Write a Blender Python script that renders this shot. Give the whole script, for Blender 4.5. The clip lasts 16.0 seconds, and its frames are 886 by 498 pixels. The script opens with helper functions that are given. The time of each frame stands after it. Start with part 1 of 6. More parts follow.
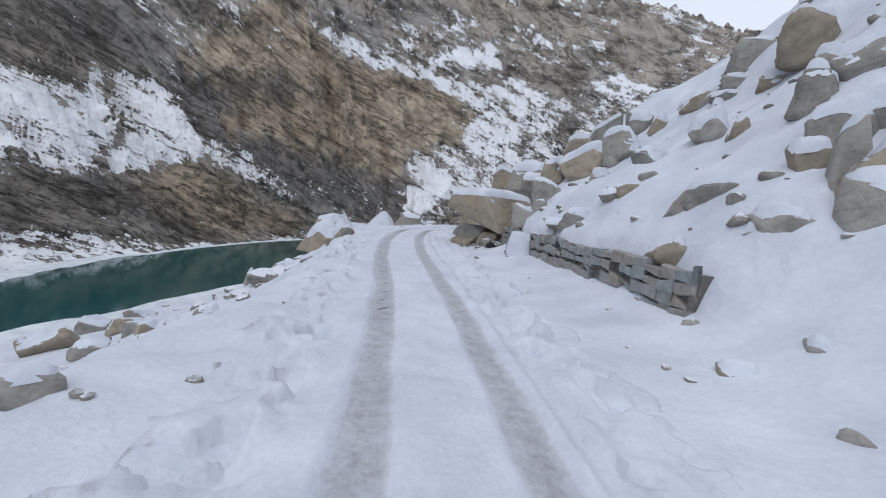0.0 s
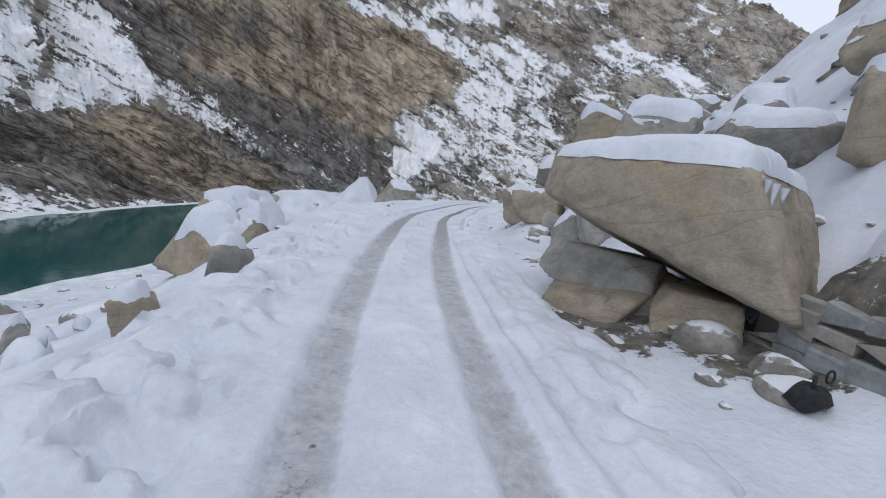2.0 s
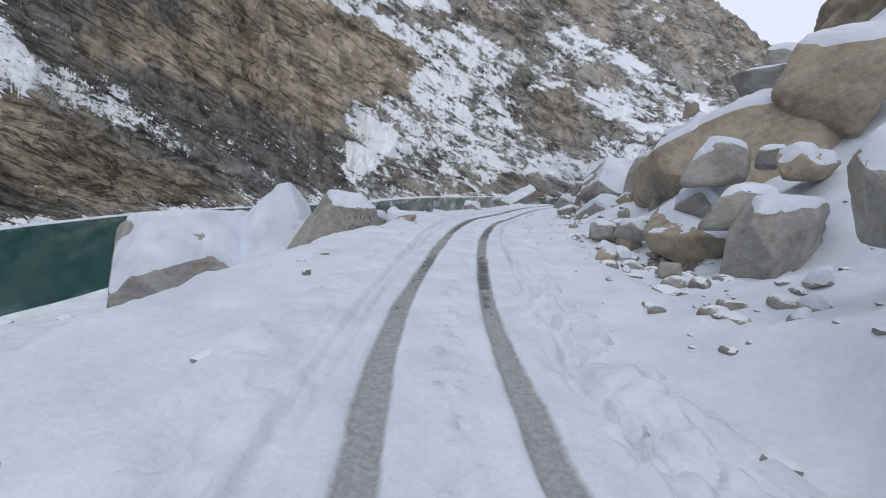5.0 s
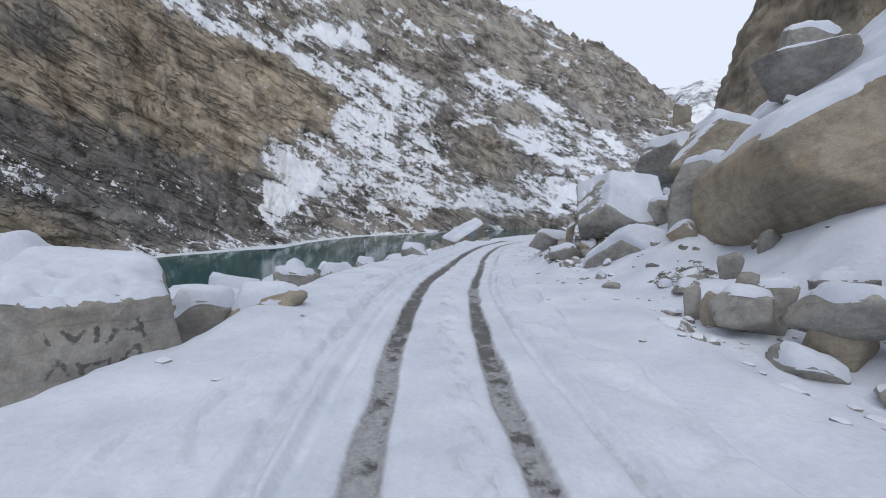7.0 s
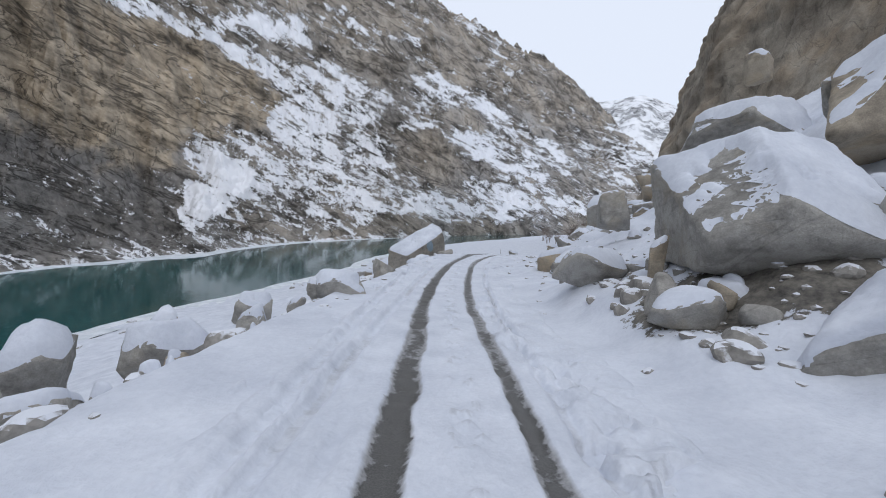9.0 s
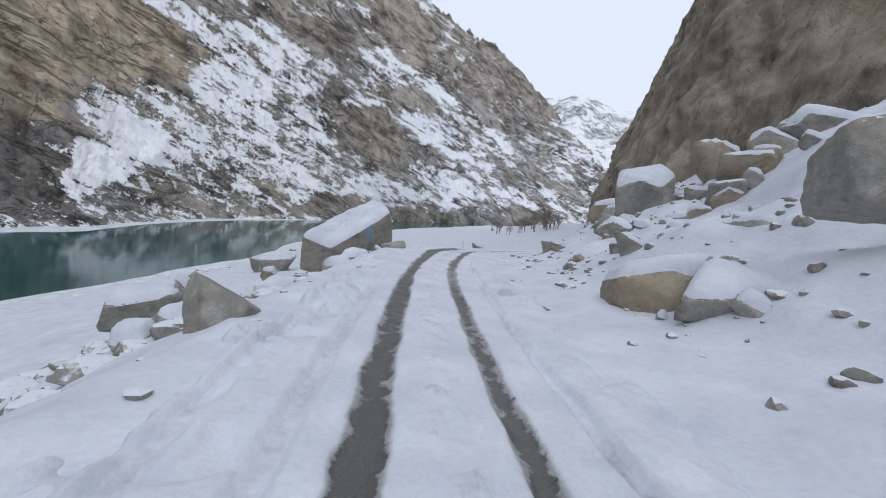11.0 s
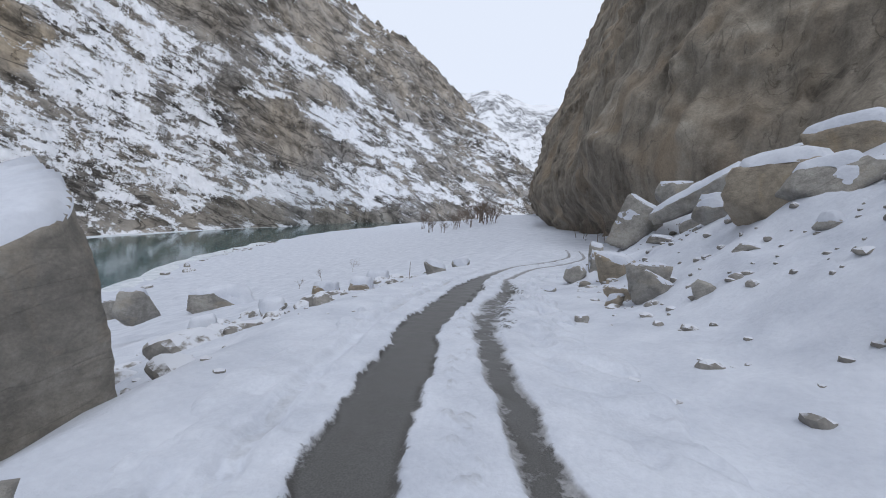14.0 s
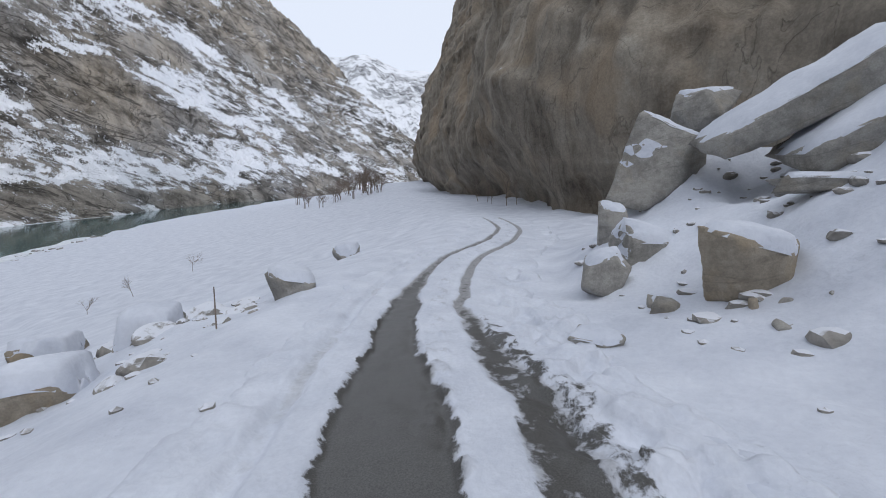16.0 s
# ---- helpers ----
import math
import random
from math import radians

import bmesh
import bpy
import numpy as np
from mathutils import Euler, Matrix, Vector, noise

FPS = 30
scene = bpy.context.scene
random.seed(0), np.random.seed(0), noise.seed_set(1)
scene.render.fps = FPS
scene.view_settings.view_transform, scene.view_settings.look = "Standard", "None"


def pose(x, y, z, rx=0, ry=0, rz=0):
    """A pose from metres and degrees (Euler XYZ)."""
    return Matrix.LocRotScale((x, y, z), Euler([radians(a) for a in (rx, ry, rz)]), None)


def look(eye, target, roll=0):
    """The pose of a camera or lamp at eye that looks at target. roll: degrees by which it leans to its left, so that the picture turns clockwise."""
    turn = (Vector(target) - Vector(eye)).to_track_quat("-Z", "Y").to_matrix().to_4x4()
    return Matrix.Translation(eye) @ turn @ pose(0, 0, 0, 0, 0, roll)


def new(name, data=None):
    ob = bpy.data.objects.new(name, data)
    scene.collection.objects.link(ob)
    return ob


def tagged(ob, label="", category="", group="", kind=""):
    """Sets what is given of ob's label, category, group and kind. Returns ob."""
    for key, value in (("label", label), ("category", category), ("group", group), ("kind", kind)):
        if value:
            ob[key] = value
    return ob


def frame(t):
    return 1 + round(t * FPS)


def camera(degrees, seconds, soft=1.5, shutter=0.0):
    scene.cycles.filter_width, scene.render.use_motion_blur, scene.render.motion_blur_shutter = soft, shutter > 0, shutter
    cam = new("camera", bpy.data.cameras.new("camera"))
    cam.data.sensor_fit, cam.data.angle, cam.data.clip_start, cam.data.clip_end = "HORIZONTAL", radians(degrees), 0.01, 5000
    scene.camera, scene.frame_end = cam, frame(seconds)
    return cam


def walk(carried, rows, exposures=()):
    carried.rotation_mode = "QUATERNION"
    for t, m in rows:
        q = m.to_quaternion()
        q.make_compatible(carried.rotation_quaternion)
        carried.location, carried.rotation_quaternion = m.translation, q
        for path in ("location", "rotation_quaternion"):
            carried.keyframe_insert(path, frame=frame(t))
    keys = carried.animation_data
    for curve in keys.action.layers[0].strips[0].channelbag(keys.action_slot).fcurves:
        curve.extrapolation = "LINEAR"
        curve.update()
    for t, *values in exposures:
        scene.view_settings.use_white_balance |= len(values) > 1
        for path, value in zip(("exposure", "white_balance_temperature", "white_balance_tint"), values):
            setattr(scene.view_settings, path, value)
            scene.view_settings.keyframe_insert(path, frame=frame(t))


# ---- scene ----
cam = camera(92.6, 16.0, soft=1.0)
PATH = [
    (0, (2.442, 0.48, 4.612), (2.37, 2.467, 4.394), 4.4),
    (0.5, (2.019, 4.804, 4.527), (1.947, 6.786, 4.271), 8.1),
    (1, (1.386, 9.075, 4.555), (1.339, 11.049, 4.236), 9.3),
    (1.5, (0.618, 13.177, 4.497), (0.609, 15.146, 4.148), 8.5),
    (2, (-0.154, 16.888, 4.619), (-0.129, 18.853, 4.248), 7.4),
    (2.5, (-0.714, 20.33, 4.718), (-0.666, 22.29, 4.325), 6.1),
    (3, (-1.194, 23.608, 4.658), (-1.133, 25.566, 4.253), 5.0),
    (3.2, (-1.291, 24.731, 4.665), (-1.234, 26.687, 4.251), 4.0),
    (5.3, (-1.559, 36.022, 4.507), (-1.302, 37.972, 4.145), 5.4),
    (5.5, (-1.48, 37.254, 4.412), (-1.189, 39.203, 4.07), 5.3),
    (6, (-1.088, 40.324, 4.142), (-0.72, 42.268, 3.85), 4.5),
    (6.5, (-0.686, 43.577, 4.056), (-0.24, 45.512, 3.816), 3.7),
    (7, (-0.18, 46.848, 3.984), (0.335, 48.771, 3.795), 3.0),
    (7.5, (0.419, 49.975, 3.927), (1.001, 51.883, 3.777), 2.5),
    (8, (1.149, 53.127, 3.925), (1.789, 55.018, 3.8), 2.5),
    (8.5, (1.932, 56.421, 3.819), (2.63, 58.291, 3.696), 3.0),
    (9, (3.007, 59.651, 3.744), (3.763, 61.497, 3.596), 3.5),
    (9.2, (3.469, 61.008, 3.635), (4.26, 62.838, 3.479), 4.0),
    (11.3, (9.56, 76.139, 2.884), (10.577, 77.851, 2.697), 6.8),
    (11.5, (10.301, 77.537, 2.915), (11.324, 79.248, 2.749), 6.6),
    (12, (12.06, 81.084, 2.906), (13.125, 82.771, 2.767), 5.9),
    (12.5, (13.92, 84.516, 2.781), (15.032, 86.173, 2.652), 5.3),
    (13, (15.708, 87.717, 2.687), (16.876, 89.335, 2.548), 4.9),
    (13.5, (17.878, 91.097, 2.573), (19.102, 92.671, 2.418), 4.2),
    (14, (19.921, 94.143, 2.558), (21.213, 95.66, 2.389), 3.3),
    (14.5, (22.084, 96.968, 2.491), (23.459, 98.41, 2.312), 1.9),
    (15, (24.439, 99.691, 2.343), (25.905, 101.037, 2.151), 0.6),
    (15.5, (27.128, 102.228, 2.112), (28.689, 103.457, 1.887), -0.6),
    (16, (29.747, 104.681, 1.828), (31.385, 105.79, 1.535), -0.3),
]
walk(cam, [(t, look(eye, target, roll)) for t, eye, target, roll in PATH])

# ---- light ----
world = bpy.data.worlds.new("world")
scene.world = world
world.use_nodes = True
wn, wl = world.node_tree.nodes, world.node_tree.links
wn.clear()
sky = wn.new("ShaderNodeTexSky")
sky.sky_type, sky.sun_disc = "NISHITA", False
sky.sun_elevation, sky.sun_rotation = radians(42), radians(200)
sky.altitude, sky.dust_density = 2500, 4.0
veil = wn.new("ShaderNodeMix")
veil.data_type = "RGBA"
veil.inputs[0].default_value = 0.93
veil.inputs[7].default_value = (7.8, 8.45, 9.75, 1)
back = wn.new("ShaderNodeBackground")
back.inputs[1].default_value = 0.105
wout = wn.new("ShaderNodeOutputWorld")
wl.new(sky.outputs[0], veil.inputs[6])
wl.new(veil.outputs[2], back.inputs[0])
wl.new(back.outputs[0], wout.inputs[0])

sun = new("sun", bpy.data.lights.new("sun", "SUN"))
sun.data.energy, sun.data.angle, sun.data.color = 0.6, radians(40), (1, 0.97, 0.93)
sun.matrix_world = look((0, 0, 200), (40, 110, 0))
scene.view_settings.exposure = 0.0


# ---- noise and curves in numpy ----
def lattice(ix, iy, iz, seed):
    h = (ix.astype(np.int64) * 374761393 + iy.astype(np.int64) * 668265263 + iz.astype(np.int64) * 2147483647 + seed * 974711) & 0x7FFFFFFF
    h = ((h ^ (h >> 13)) * 1274126177) & 0x7FFFFFFF
    h = ((h ^ (h >> 16)) * 461845907) & 0x7FFFFFFF
    return ((h ^ (h >> 15)) & 0xFFFF) / 32767.5 - 1


def vnoise(x, y, z=0.0, seed=0):
    """Smooth value noise in -1..1."""
    x, y, z = np.broadcast_arrays(np.asarray(x, float), np.asarray(y, float), np.asarray(z, float))
    ix, iy, iz = np.floor(x), np.floor(y), np.floor(z)
    fx, fy, fz = x - ix, y - iy, z - iz
    fx, fy, fz = (f * f * f * (f * (f * 6 - 15) + 10) for f in (fx, fy, fz))
    out = 0
    for a in (0, 1):
        for b in (0, 1):
            for c in (0, 1):
                w = (fx if a else 1 - fx) * (fy if b else 1 - fy) * (fz if c else 1 - fz)
                out = out + w * lattice(ix + a, iy + b, iz + c, seed)
    return out


def fbm(x, y, z=0.0, octaves=4, seed=0, gain=0.5, ridged=False):
    total, amp, f = 0, 1.0, 1.0
    for o in range(octaves):
        n = vnoise(x * f, y * f, np.asarray(z) * f, seed + 17 * o)
        total = total + amp * (1 - 2 * np.abs(n) if ridged else n)
        amp, f = amp * gain, f * 2.03
    return total


def step(a, b, x):
    t = np.clip((x - a) / (b - a), 0, 1)
    return t * t * (3 - 2 * t)


def spline(points, gap):
    """Catmull-Rom through the points, at even gaps."""
    p = np.array(points, float)
    p = np.vstack([2 * p[0] - p[1], p, 2 * p[-1] - p[-2]])
    rows = []
    for a, b, c, d in zip(p, p[1:], p[2:], p[3:]):
        t = np.linspace(0, 1, 40, endpoint=False)[:, None]
        rows.append(0.5 * (2 * b + (c - a) * t + (2 * a - 5 * b + 4 * c - d) * t**2 + (3 * b - a - 3 * c + d) * t**3))
    q = np.vstack(rows + [p[-2:-1]])
    along = np.r_[0, np.cumsum(np.hypot(*np.diff(q[:, :2], axis=0).T))]
    s = np.arange(0, along[-1], gap)
    return np.stack([np.interp(s, along, q[:, k]) for k in range(q.shape[1])], 1)


def beside(line, x, y):
    """For each point: index of the nearest sample of the line, and the distance to its right (negative: left)."""
    shape, x, y = np.shape(x), np.ravel(x), np.ravel(y)
    index, off = np.empty(len(x), int), np.empty(len(x))
    tangent = np.gradient(line[:, :2], axis=0)
    tangent /= np.linalg.norm(tangent, axis=1)[:, None]
    for n in range(0, len(x), 4000):
        a, b = x[n : n + 4000], y[n : n + 4000]
        far = (a[:, None] - line[None, :, 0]) ** 2 + (b[:, None] - line[None, :, 1]) ** 2
        k = far.argmin(1)
        t = tangent[k]
        dx, dy = a - line[k, 0], b - line[k, 1]
        across = dx * t[:, 1] - dy * t[:, 0]
        index[n : n + 4000], off[n : n + 4000] = k, np.sign(across) * np.sqrt(far[np.arange(len(k)), k])
    return index.reshape(shape), off.reshape(shape)


# ---- plan ----
WATER = -15.2
ROAD = spline([(3.76, -8.94, 2.51), (3.12, -2.47, 2.39), (2.4, 4.5, 2.27), (1.32, 11.44, 2.25), (0.01, 18.31, 2.37), (-0.87, 25.21, 2.37),
               (-1.09, 32.18, 2.28), (-0.85, 39.11, 1.98), (0.1, 46.03, 1.72), (1.48, 52.86, 1.62), (3.39, 59.54, 1.43), (5.91, 66.05, 1.1),
               (8.52, 72.55, 0.77), (11.39, 78.89, 0.62), (14.67, 85.06, 0.48), (18.29, 91.01, 0.31), (22.37, 96.64, 0.2), (26.4, 101.01, -0.09),
               (30.04, 104.43, -0.45), (34.6, 108.1, -0.9), (39.8, 111.5, -1.15), (45.2, 114.0, -1.2), (52.1, 115.6, -1.2), (62, 120.5, -1.3),
               (80, 135, -1.2), (105, 157, -0.6), (130, 181, 0.6), (150, 201, 2.0), (163, 215, 3.0), (176, 231, 3.4), (196, 245, 3.6)], 0.5)
BEYOND = spline([(196, 245, 3.6), (240, 268, 4), (320, 310, 5), (700, 560, 6), (1500, 1100, 6)], 15)
STATION = np.r_[np.arange(len(ROAD)) * 0.5, len(ROAD) * 0.5 + np.arange(len(BEYOND)) * 15] - 10.0
NEAR_ROAD, ROAD = ROAD, np.vstack([ROAD, BEYOND])
START = 10.0  # length of the line before the walk begins
NEAR = spline([(-60, -120), (-52, -20), (-49, 45), (-46, 55), (-44, 70), (-36, 95), (-22, 127), (-12, 145), (-2, 157), (10, 174), (26, 197), (41, 230),
               (54, 250), (95, 307), (145, 370), (210, 435), (330, 560), (480, 720), (800, 1060)], 3.0)


# where the slope swells or sags: station, offset, height
SWELLS = ((50, 9, -1.6), (46, 8.5, -0.9), (54, 8, -0.8), (59, 9, -0.9), (31, 8, -2.0), (29, 6.5, -0.9), (37, 5.5, 1.0), (34, 5.5, 0.6), (68.5, 5.5, 0.45), (71, 6, 1.0), (74, 5, 0.8), (70.5, 13, -0.9), 
          (92, 12, -2.2), (95, 9.5, -1.3), (97, 13, -1.0), (102, 17, -1.5), (133, 8.7, 2.6), (126, 5.6, 0.9), (123.5, 9.4, -0.8), (127, 11, -1.0), (128.5, 14.6, -2.0), (131, 7.5, 0.8), (114.5, 5.7, -0.3))


def ground(x, y):
    """Height of the ground, with the station and offset from the road's middle."""
    k, d = beside(ROAD, x, y)
    s, zr = STATION[k], ROAD[k, 2]
    _, ds = beside(NEAR, x, y)
    # the bank down to the river
    verge = np.interp(s, [-10, 5, 9, 13, 21, 27, 33, 43, 49, 53, 64, 72, 81, 92, 103, 125], [4.6, 4.4, 3.8, 3.0, 2.8, 3.5, 4.3, 5.5, 5.2, 4.2, 4.6, 4.3, 3.5, 3.5, 3.9, 3.8])
    dl = np.maximum(0, -d - verge)
    r = np.clip(ds / (ds + dl + 1e-6), 0, 1)
    z_left = WATER + (zr - WATER) * r ** (1.7 - 0.4 * step(70, 120, s))
    z_left = z_left - 1.0 * np.exp(-(((s - 96) / 5) ** 2)) * step(3.7, 6.0, -d) * step(26, 14, -d)
    z_left = np.where(ds < 0, WATER - np.minimum(3, 0.15 * -ds), z_left)
    # the slope of blocks up to the cliff
    lean = 0.86 - 0.22 * step(80, 98, s) - 0.58 * step(126, 142, s) + 0.05 * np.sin(s * 0.11)
    dr = np.maximum(0, d - 4.6)
    pile = step(34, 42, s) * step(92, 82, s)
    z_right = zr + lean * dr * step(0, 5, dr + 1.4) - pile * (0.40 * np.minimum(dr, 8.5) - 0.22 * np.maximum(0, dr - 10))
    z_right = z_right + 0.3 * step(3.2, 4.9, d) + 0.9 * step(5.38, 5.7, d) * step(5.8, 7.4, s) * step(21.6, 20.8, s) * step(9, 6.6, d)
    near, lift = 0, 0
    for s0, d0, much in SWELLS:
        pull = np.exp(-(((s - s0) / 3.2) ** 2) - ((d - d0) / 2.1) ** 2)
        near, lift = near + pull, lift + much * pull
    z_right = z_right + lift / np.maximum(1, near) * step(3.6, 5.2, d)
    z_right = np.minimum(z_right, zr + 34 + 0.1 * dr)
    z = np.where(d < 0, z_left, z_right)
    z = np.where((np.abs(x) > 1500) | (np.abs(y) > 1500), -20, z)
    far = step(3.2, 7, np.abs(d)) * (ds > 0)
    z = z + far * ((0.22 + 0.14 * step(5, 9, d)) * fbm(x * 0.35, y * 0.35, 0, 3, 3) + 0.75 * step(6, 14, d) * fbm(x * 0.16, y * 0.16, 0, 3, 5))
    z = z + (0.035 + 0.07 * (d < 0) * step(46, 34, s)) * fbm(x * 1.6, y * 1.6, 0, 3, 8) * step(1.8, 3.0, np.abs(d))
    return z, s, d


def tall(x, y):
    return float(ground(np.array([x]), np.array([y]))[0][0])


# ---- mesh helpers ----
def raw_mesh(name, verts, faces, material, smooth=True, attributes=()):
    mesh = bpy.data.meshes.new(name)
    verts, faces = np.asarray(verts, np.float32), np.asarray(faces, np.int32)
    n, k = faces.shape
    mesh.vertices.add(len(verts))
    mesh.vertices.foreach_set("co", verts.ravel())
    mesh.loops.add(n * k)
    mesh.loops.foreach_set("vertex_index", faces.ravel())
    mesh.polygons.add(n)
    mesh.polygons.foreach_set("loop_start", np.arange(0, n * k, k, dtype=np.int32))
    mesh.polygons.foreach_set("use_smooth", np.full(n, smooth))
    for key, values in attributes:
        mesh.attributes.new(key, "FLOAT", "POINT").data.foreach_set("value", np.asarray(values, np.float32).ravel())
    mesh.update(calc_edges=True)
    mesh.validate()
    mesh.materials.append(material)
    return mesh


def grid_faces(rows, cols):
    a = np.arange(rows * cols).reshape(rows, cols)
    return np.stack([a[:-1, :-1], a[:-1, 1:], a[1:, 1:], a[1:, :-1]], -1).reshape(-1, 4)


# ---- materials ----
def material(name):
    m = bpy.data.materials.new(name)
    m.use_nodes = True
    nodes, links = m.node_tree.nodes, m.node_tree.links
    return m, nodes, links, nodes["Principled BSDF"]


class Nodes:
    """Short forms for building a material."""

    def __init__(self, name):
        self.m, self.n, self.l, self.shader = material(name)

    def add(self, kind, **values):
        node = self.n.new(kind)
        for key, value in values.items():
            if key in ("operation", "blend_type", "data_type", "noise_dimensions", "attribute_name", "feature", "noise_type", "distance", "interpolation"):
                if key == "operation":
                    node.operation = value
                elif key == "blend_type":
                    node.blend_type = value
                elif key == "data_type":
                    node.data_type = value
                elif key == "noise_dimensions":
                    node.noise_dimensions = value
                elif key == "attribute_name":
                    node.attribute_name = value
                elif key == "feature":
                    node.feature = value
                elif key == "noise_type":
                    node.noise_type = value
                elif key == "distance":
                    node.distance = value
        return node

    def link(self, a, b):
        self.l.new(a, b)

    def place(self):
        return self.add("ShaderNodeNewGeometry").outputs["Position"]

    def own(self):
        return self.add("ShaderNodeTexCoord").outputs["Object"]

    def scaled(self, vector, scale, turn=(0, 0, 0)):
        if any(turn):
            spin = self.add("ShaderNodeMapping")
            spin.inputs["Rotation"].default_value = [radians(a) for a in turn]
            self.link(vector, spin.inputs["Vector"])
            vector = spin.outputs[0]
        node = self.add("ShaderNodeMapping")
        node.inputs["Scale"].default_value = scale
        self.link(vector, node.inputs["Vector"])
        return node.outputs[0]

    def noise(self, vector, scale, detail=4, rough=0.55, warp=0.0):
        node = self.add("ShaderNodeTexNoise")
        node.inputs["Scale"].default_value, node.inputs["Detail"].default_value = scale, detail
        node.inputs["Roughness"].default_value, node.inputs["Distortion"].default_value = rough, warp
        self.link(vector, node.inputs["Vector"])
        return node.outputs["Fac"]

    def ramp(self, value, *stops):
        node = self.add("ShaderNodeValToRGB")
        e = node.color_ramp.elements
        while len(e) < len(stops):
            e.new(0.5)
        for item, (place, colour) in zip(e, stops):
            item.position = place
            item.color = (*colour, 1) if isinstance(colour, tuple) else (colour, colour, colour, 1)
        self.link(value, node.inputs[0])
        return node.outputs[0]

    def math(self, op, a, b=None, clamp=False):
        node = self.add("ShaderNodeMath", operation=op)
        node.use_clamp = clamp
        for slot, v in zip(node.inputs, (a, b)):
            if v is None:
                continue
            if isinstance(v, (int, float)):
                slot.default_value = v
            else:
                self.link(v, slot)
        return node.outputs[0]

    def mix(self, factor, a, b, blend="MIX"):
        node = self.add("ShaderNodeMix", data_type="RGBA", blend_type=blend)
        for slot, v in zip((node.inputs[0], node.inputs[6], node.inputs[7]), (factor, a, b)):
            if isinstance(v, (int, float)):
                slot.default_value = v
            elif isinstance(v, tuple):
                slot.default_value = (*v, 1)
            else:
                self.link(v, slot)
        return node.outputs[2]

    def attribute(self, name):
        return self.add("ShaderNodeAttribute", attribute_name=name).outputs["Fac"]

    def bump(self, height, strength, distance, onto=None):
        node = self.add("ShaderNodeBump")
        node.inputs["Strength"].default_value, node.inputs["Distance"].default_value = strength, distance
        self.link(height, node.inputs["Height"])
        if onto is not None:
            self.link(onto, node.inputs["Normal"])
        return node.outputs[0]

    def done(self, colour, rough=0.8, normal=None, specular=None):
        for key, v in (("Base Color", colour), ("Roughness", rough), ("Normal", normal), ("Specular IOR Level", specular)):
            if v is None:
                continue
            if isinstance(v, (int, float)):
                self.shader.inputs[key].default_value = v
            elif isinstance(v, tuple):
                self.shader.inputs[key].default_value = (*v, 1)
            else:
                self.link(v, self.shader.inputs[key])
        return self.m




def snow_material():
    k = Nodes("snow")
    p = k.place()
    fine, coarse = k.noise(p, 9, 5, 0.6), k.noise(p, 0.7, 4)
    tone = k.ramp(k.math("ADD", k.math("MULTIPLY", coarse, 0.7), k.math("MULTIPLY", fine, 0.3)), (0.32, (0.525, 0.555, 0.625)), (0.68, (0.72, 0.748, 0.81)))
    return k.done(tone, 0.75, k.bump(k.math("ADD", fine, k.math("MULTIPLY", coarse, 2.0)), 0.35, 0.06), 0.25)


def rock_material(name, dark, light, rust, scale, streak=(1, 1, 1), painted=False, turn=(20, 12, 0)):
    """Broken gneiss: faint beds, blotches, dark weathered skins and fine grain."""
    k = Nodes(name)
    p = k.own() if painted else k.place()
    v = k.scaled(p, (scale * streak[0], scale * streak[1], scale * streak[2]), turn)
    beds = k.scaled(v, (0.5, 0.5, 3.2))
    broad, layer, grain, fine = k.noise(v, 0.55, 5, 0.6, 0.8), k.noise(beds, 1.1, 6, 0.65, 0.7), k.noise(v, 4.5, 6, 0.68), k.noise(p, 30 * scale, 4, 0.7)
    value = k.math("ADD", k.math("MULTIPLY", broad, 0.5), k.math("ADD", k.math("MULTIPLY", layer, 0.14), k.math("MULTIPLY", grain, 0.36)))
    tone = k.ramp(value, (0.36, dark), (0.47, tuple(0.5 * (a + b) for a, b in zip(dark, light))), (0.55, light), (0.68, tuple(min(1, 1.15 * c) for c in light)))
    tone = k.mix(k.math("MULTIPLY", k.ramp(k.noise(v, 1.0, 4, 0.6, 0.5), (0.53, 0.0), (0.68, 1.0)), 0.5), tone, rust)
    tone = k.mix(0.3, tone, k.ramp(fine, (0.3, 0.28), (0.7, 0.78)), "OVERLAY")
    split = k.ramp(k.noise(beds, 0.45, 2, 0.4, 1.2), (0.485, 1.0), (0.5, 0.0), (0.515, 1.0))
    tone = k.mix(k.math("MULTIPLY", k.math("SUBTRACT", 1.0, split), 0.22), tone, tuple(0.45 * c for c in dark))
    if painted:
        tone = k.mix(k.math("MULTIPLY", k.ramp(k.math("ADD", k.attribute("paint"), k.math("MULTIPLY", k.math("SUBTRACT", k.noise(p, 7, 5, 0.7), 0.5), 0.8)), (0.45, 0.0), (0.6, 1.0)), 0.75), tone, painted)
    relief = k.math("ADD", k.math("MULTIPLY", grain, 0.5), k.math("ADD", k.math("MULTIPLY", layer, 0.2), k.math("ADD", k.math("MULTIPLY", split, 0.05), k.math("MULTIPLY", fine, 0.12))))
    return k.done(tone, 0.88, k.bump(relief, 0.7, 0.10 / scale), 0.3)


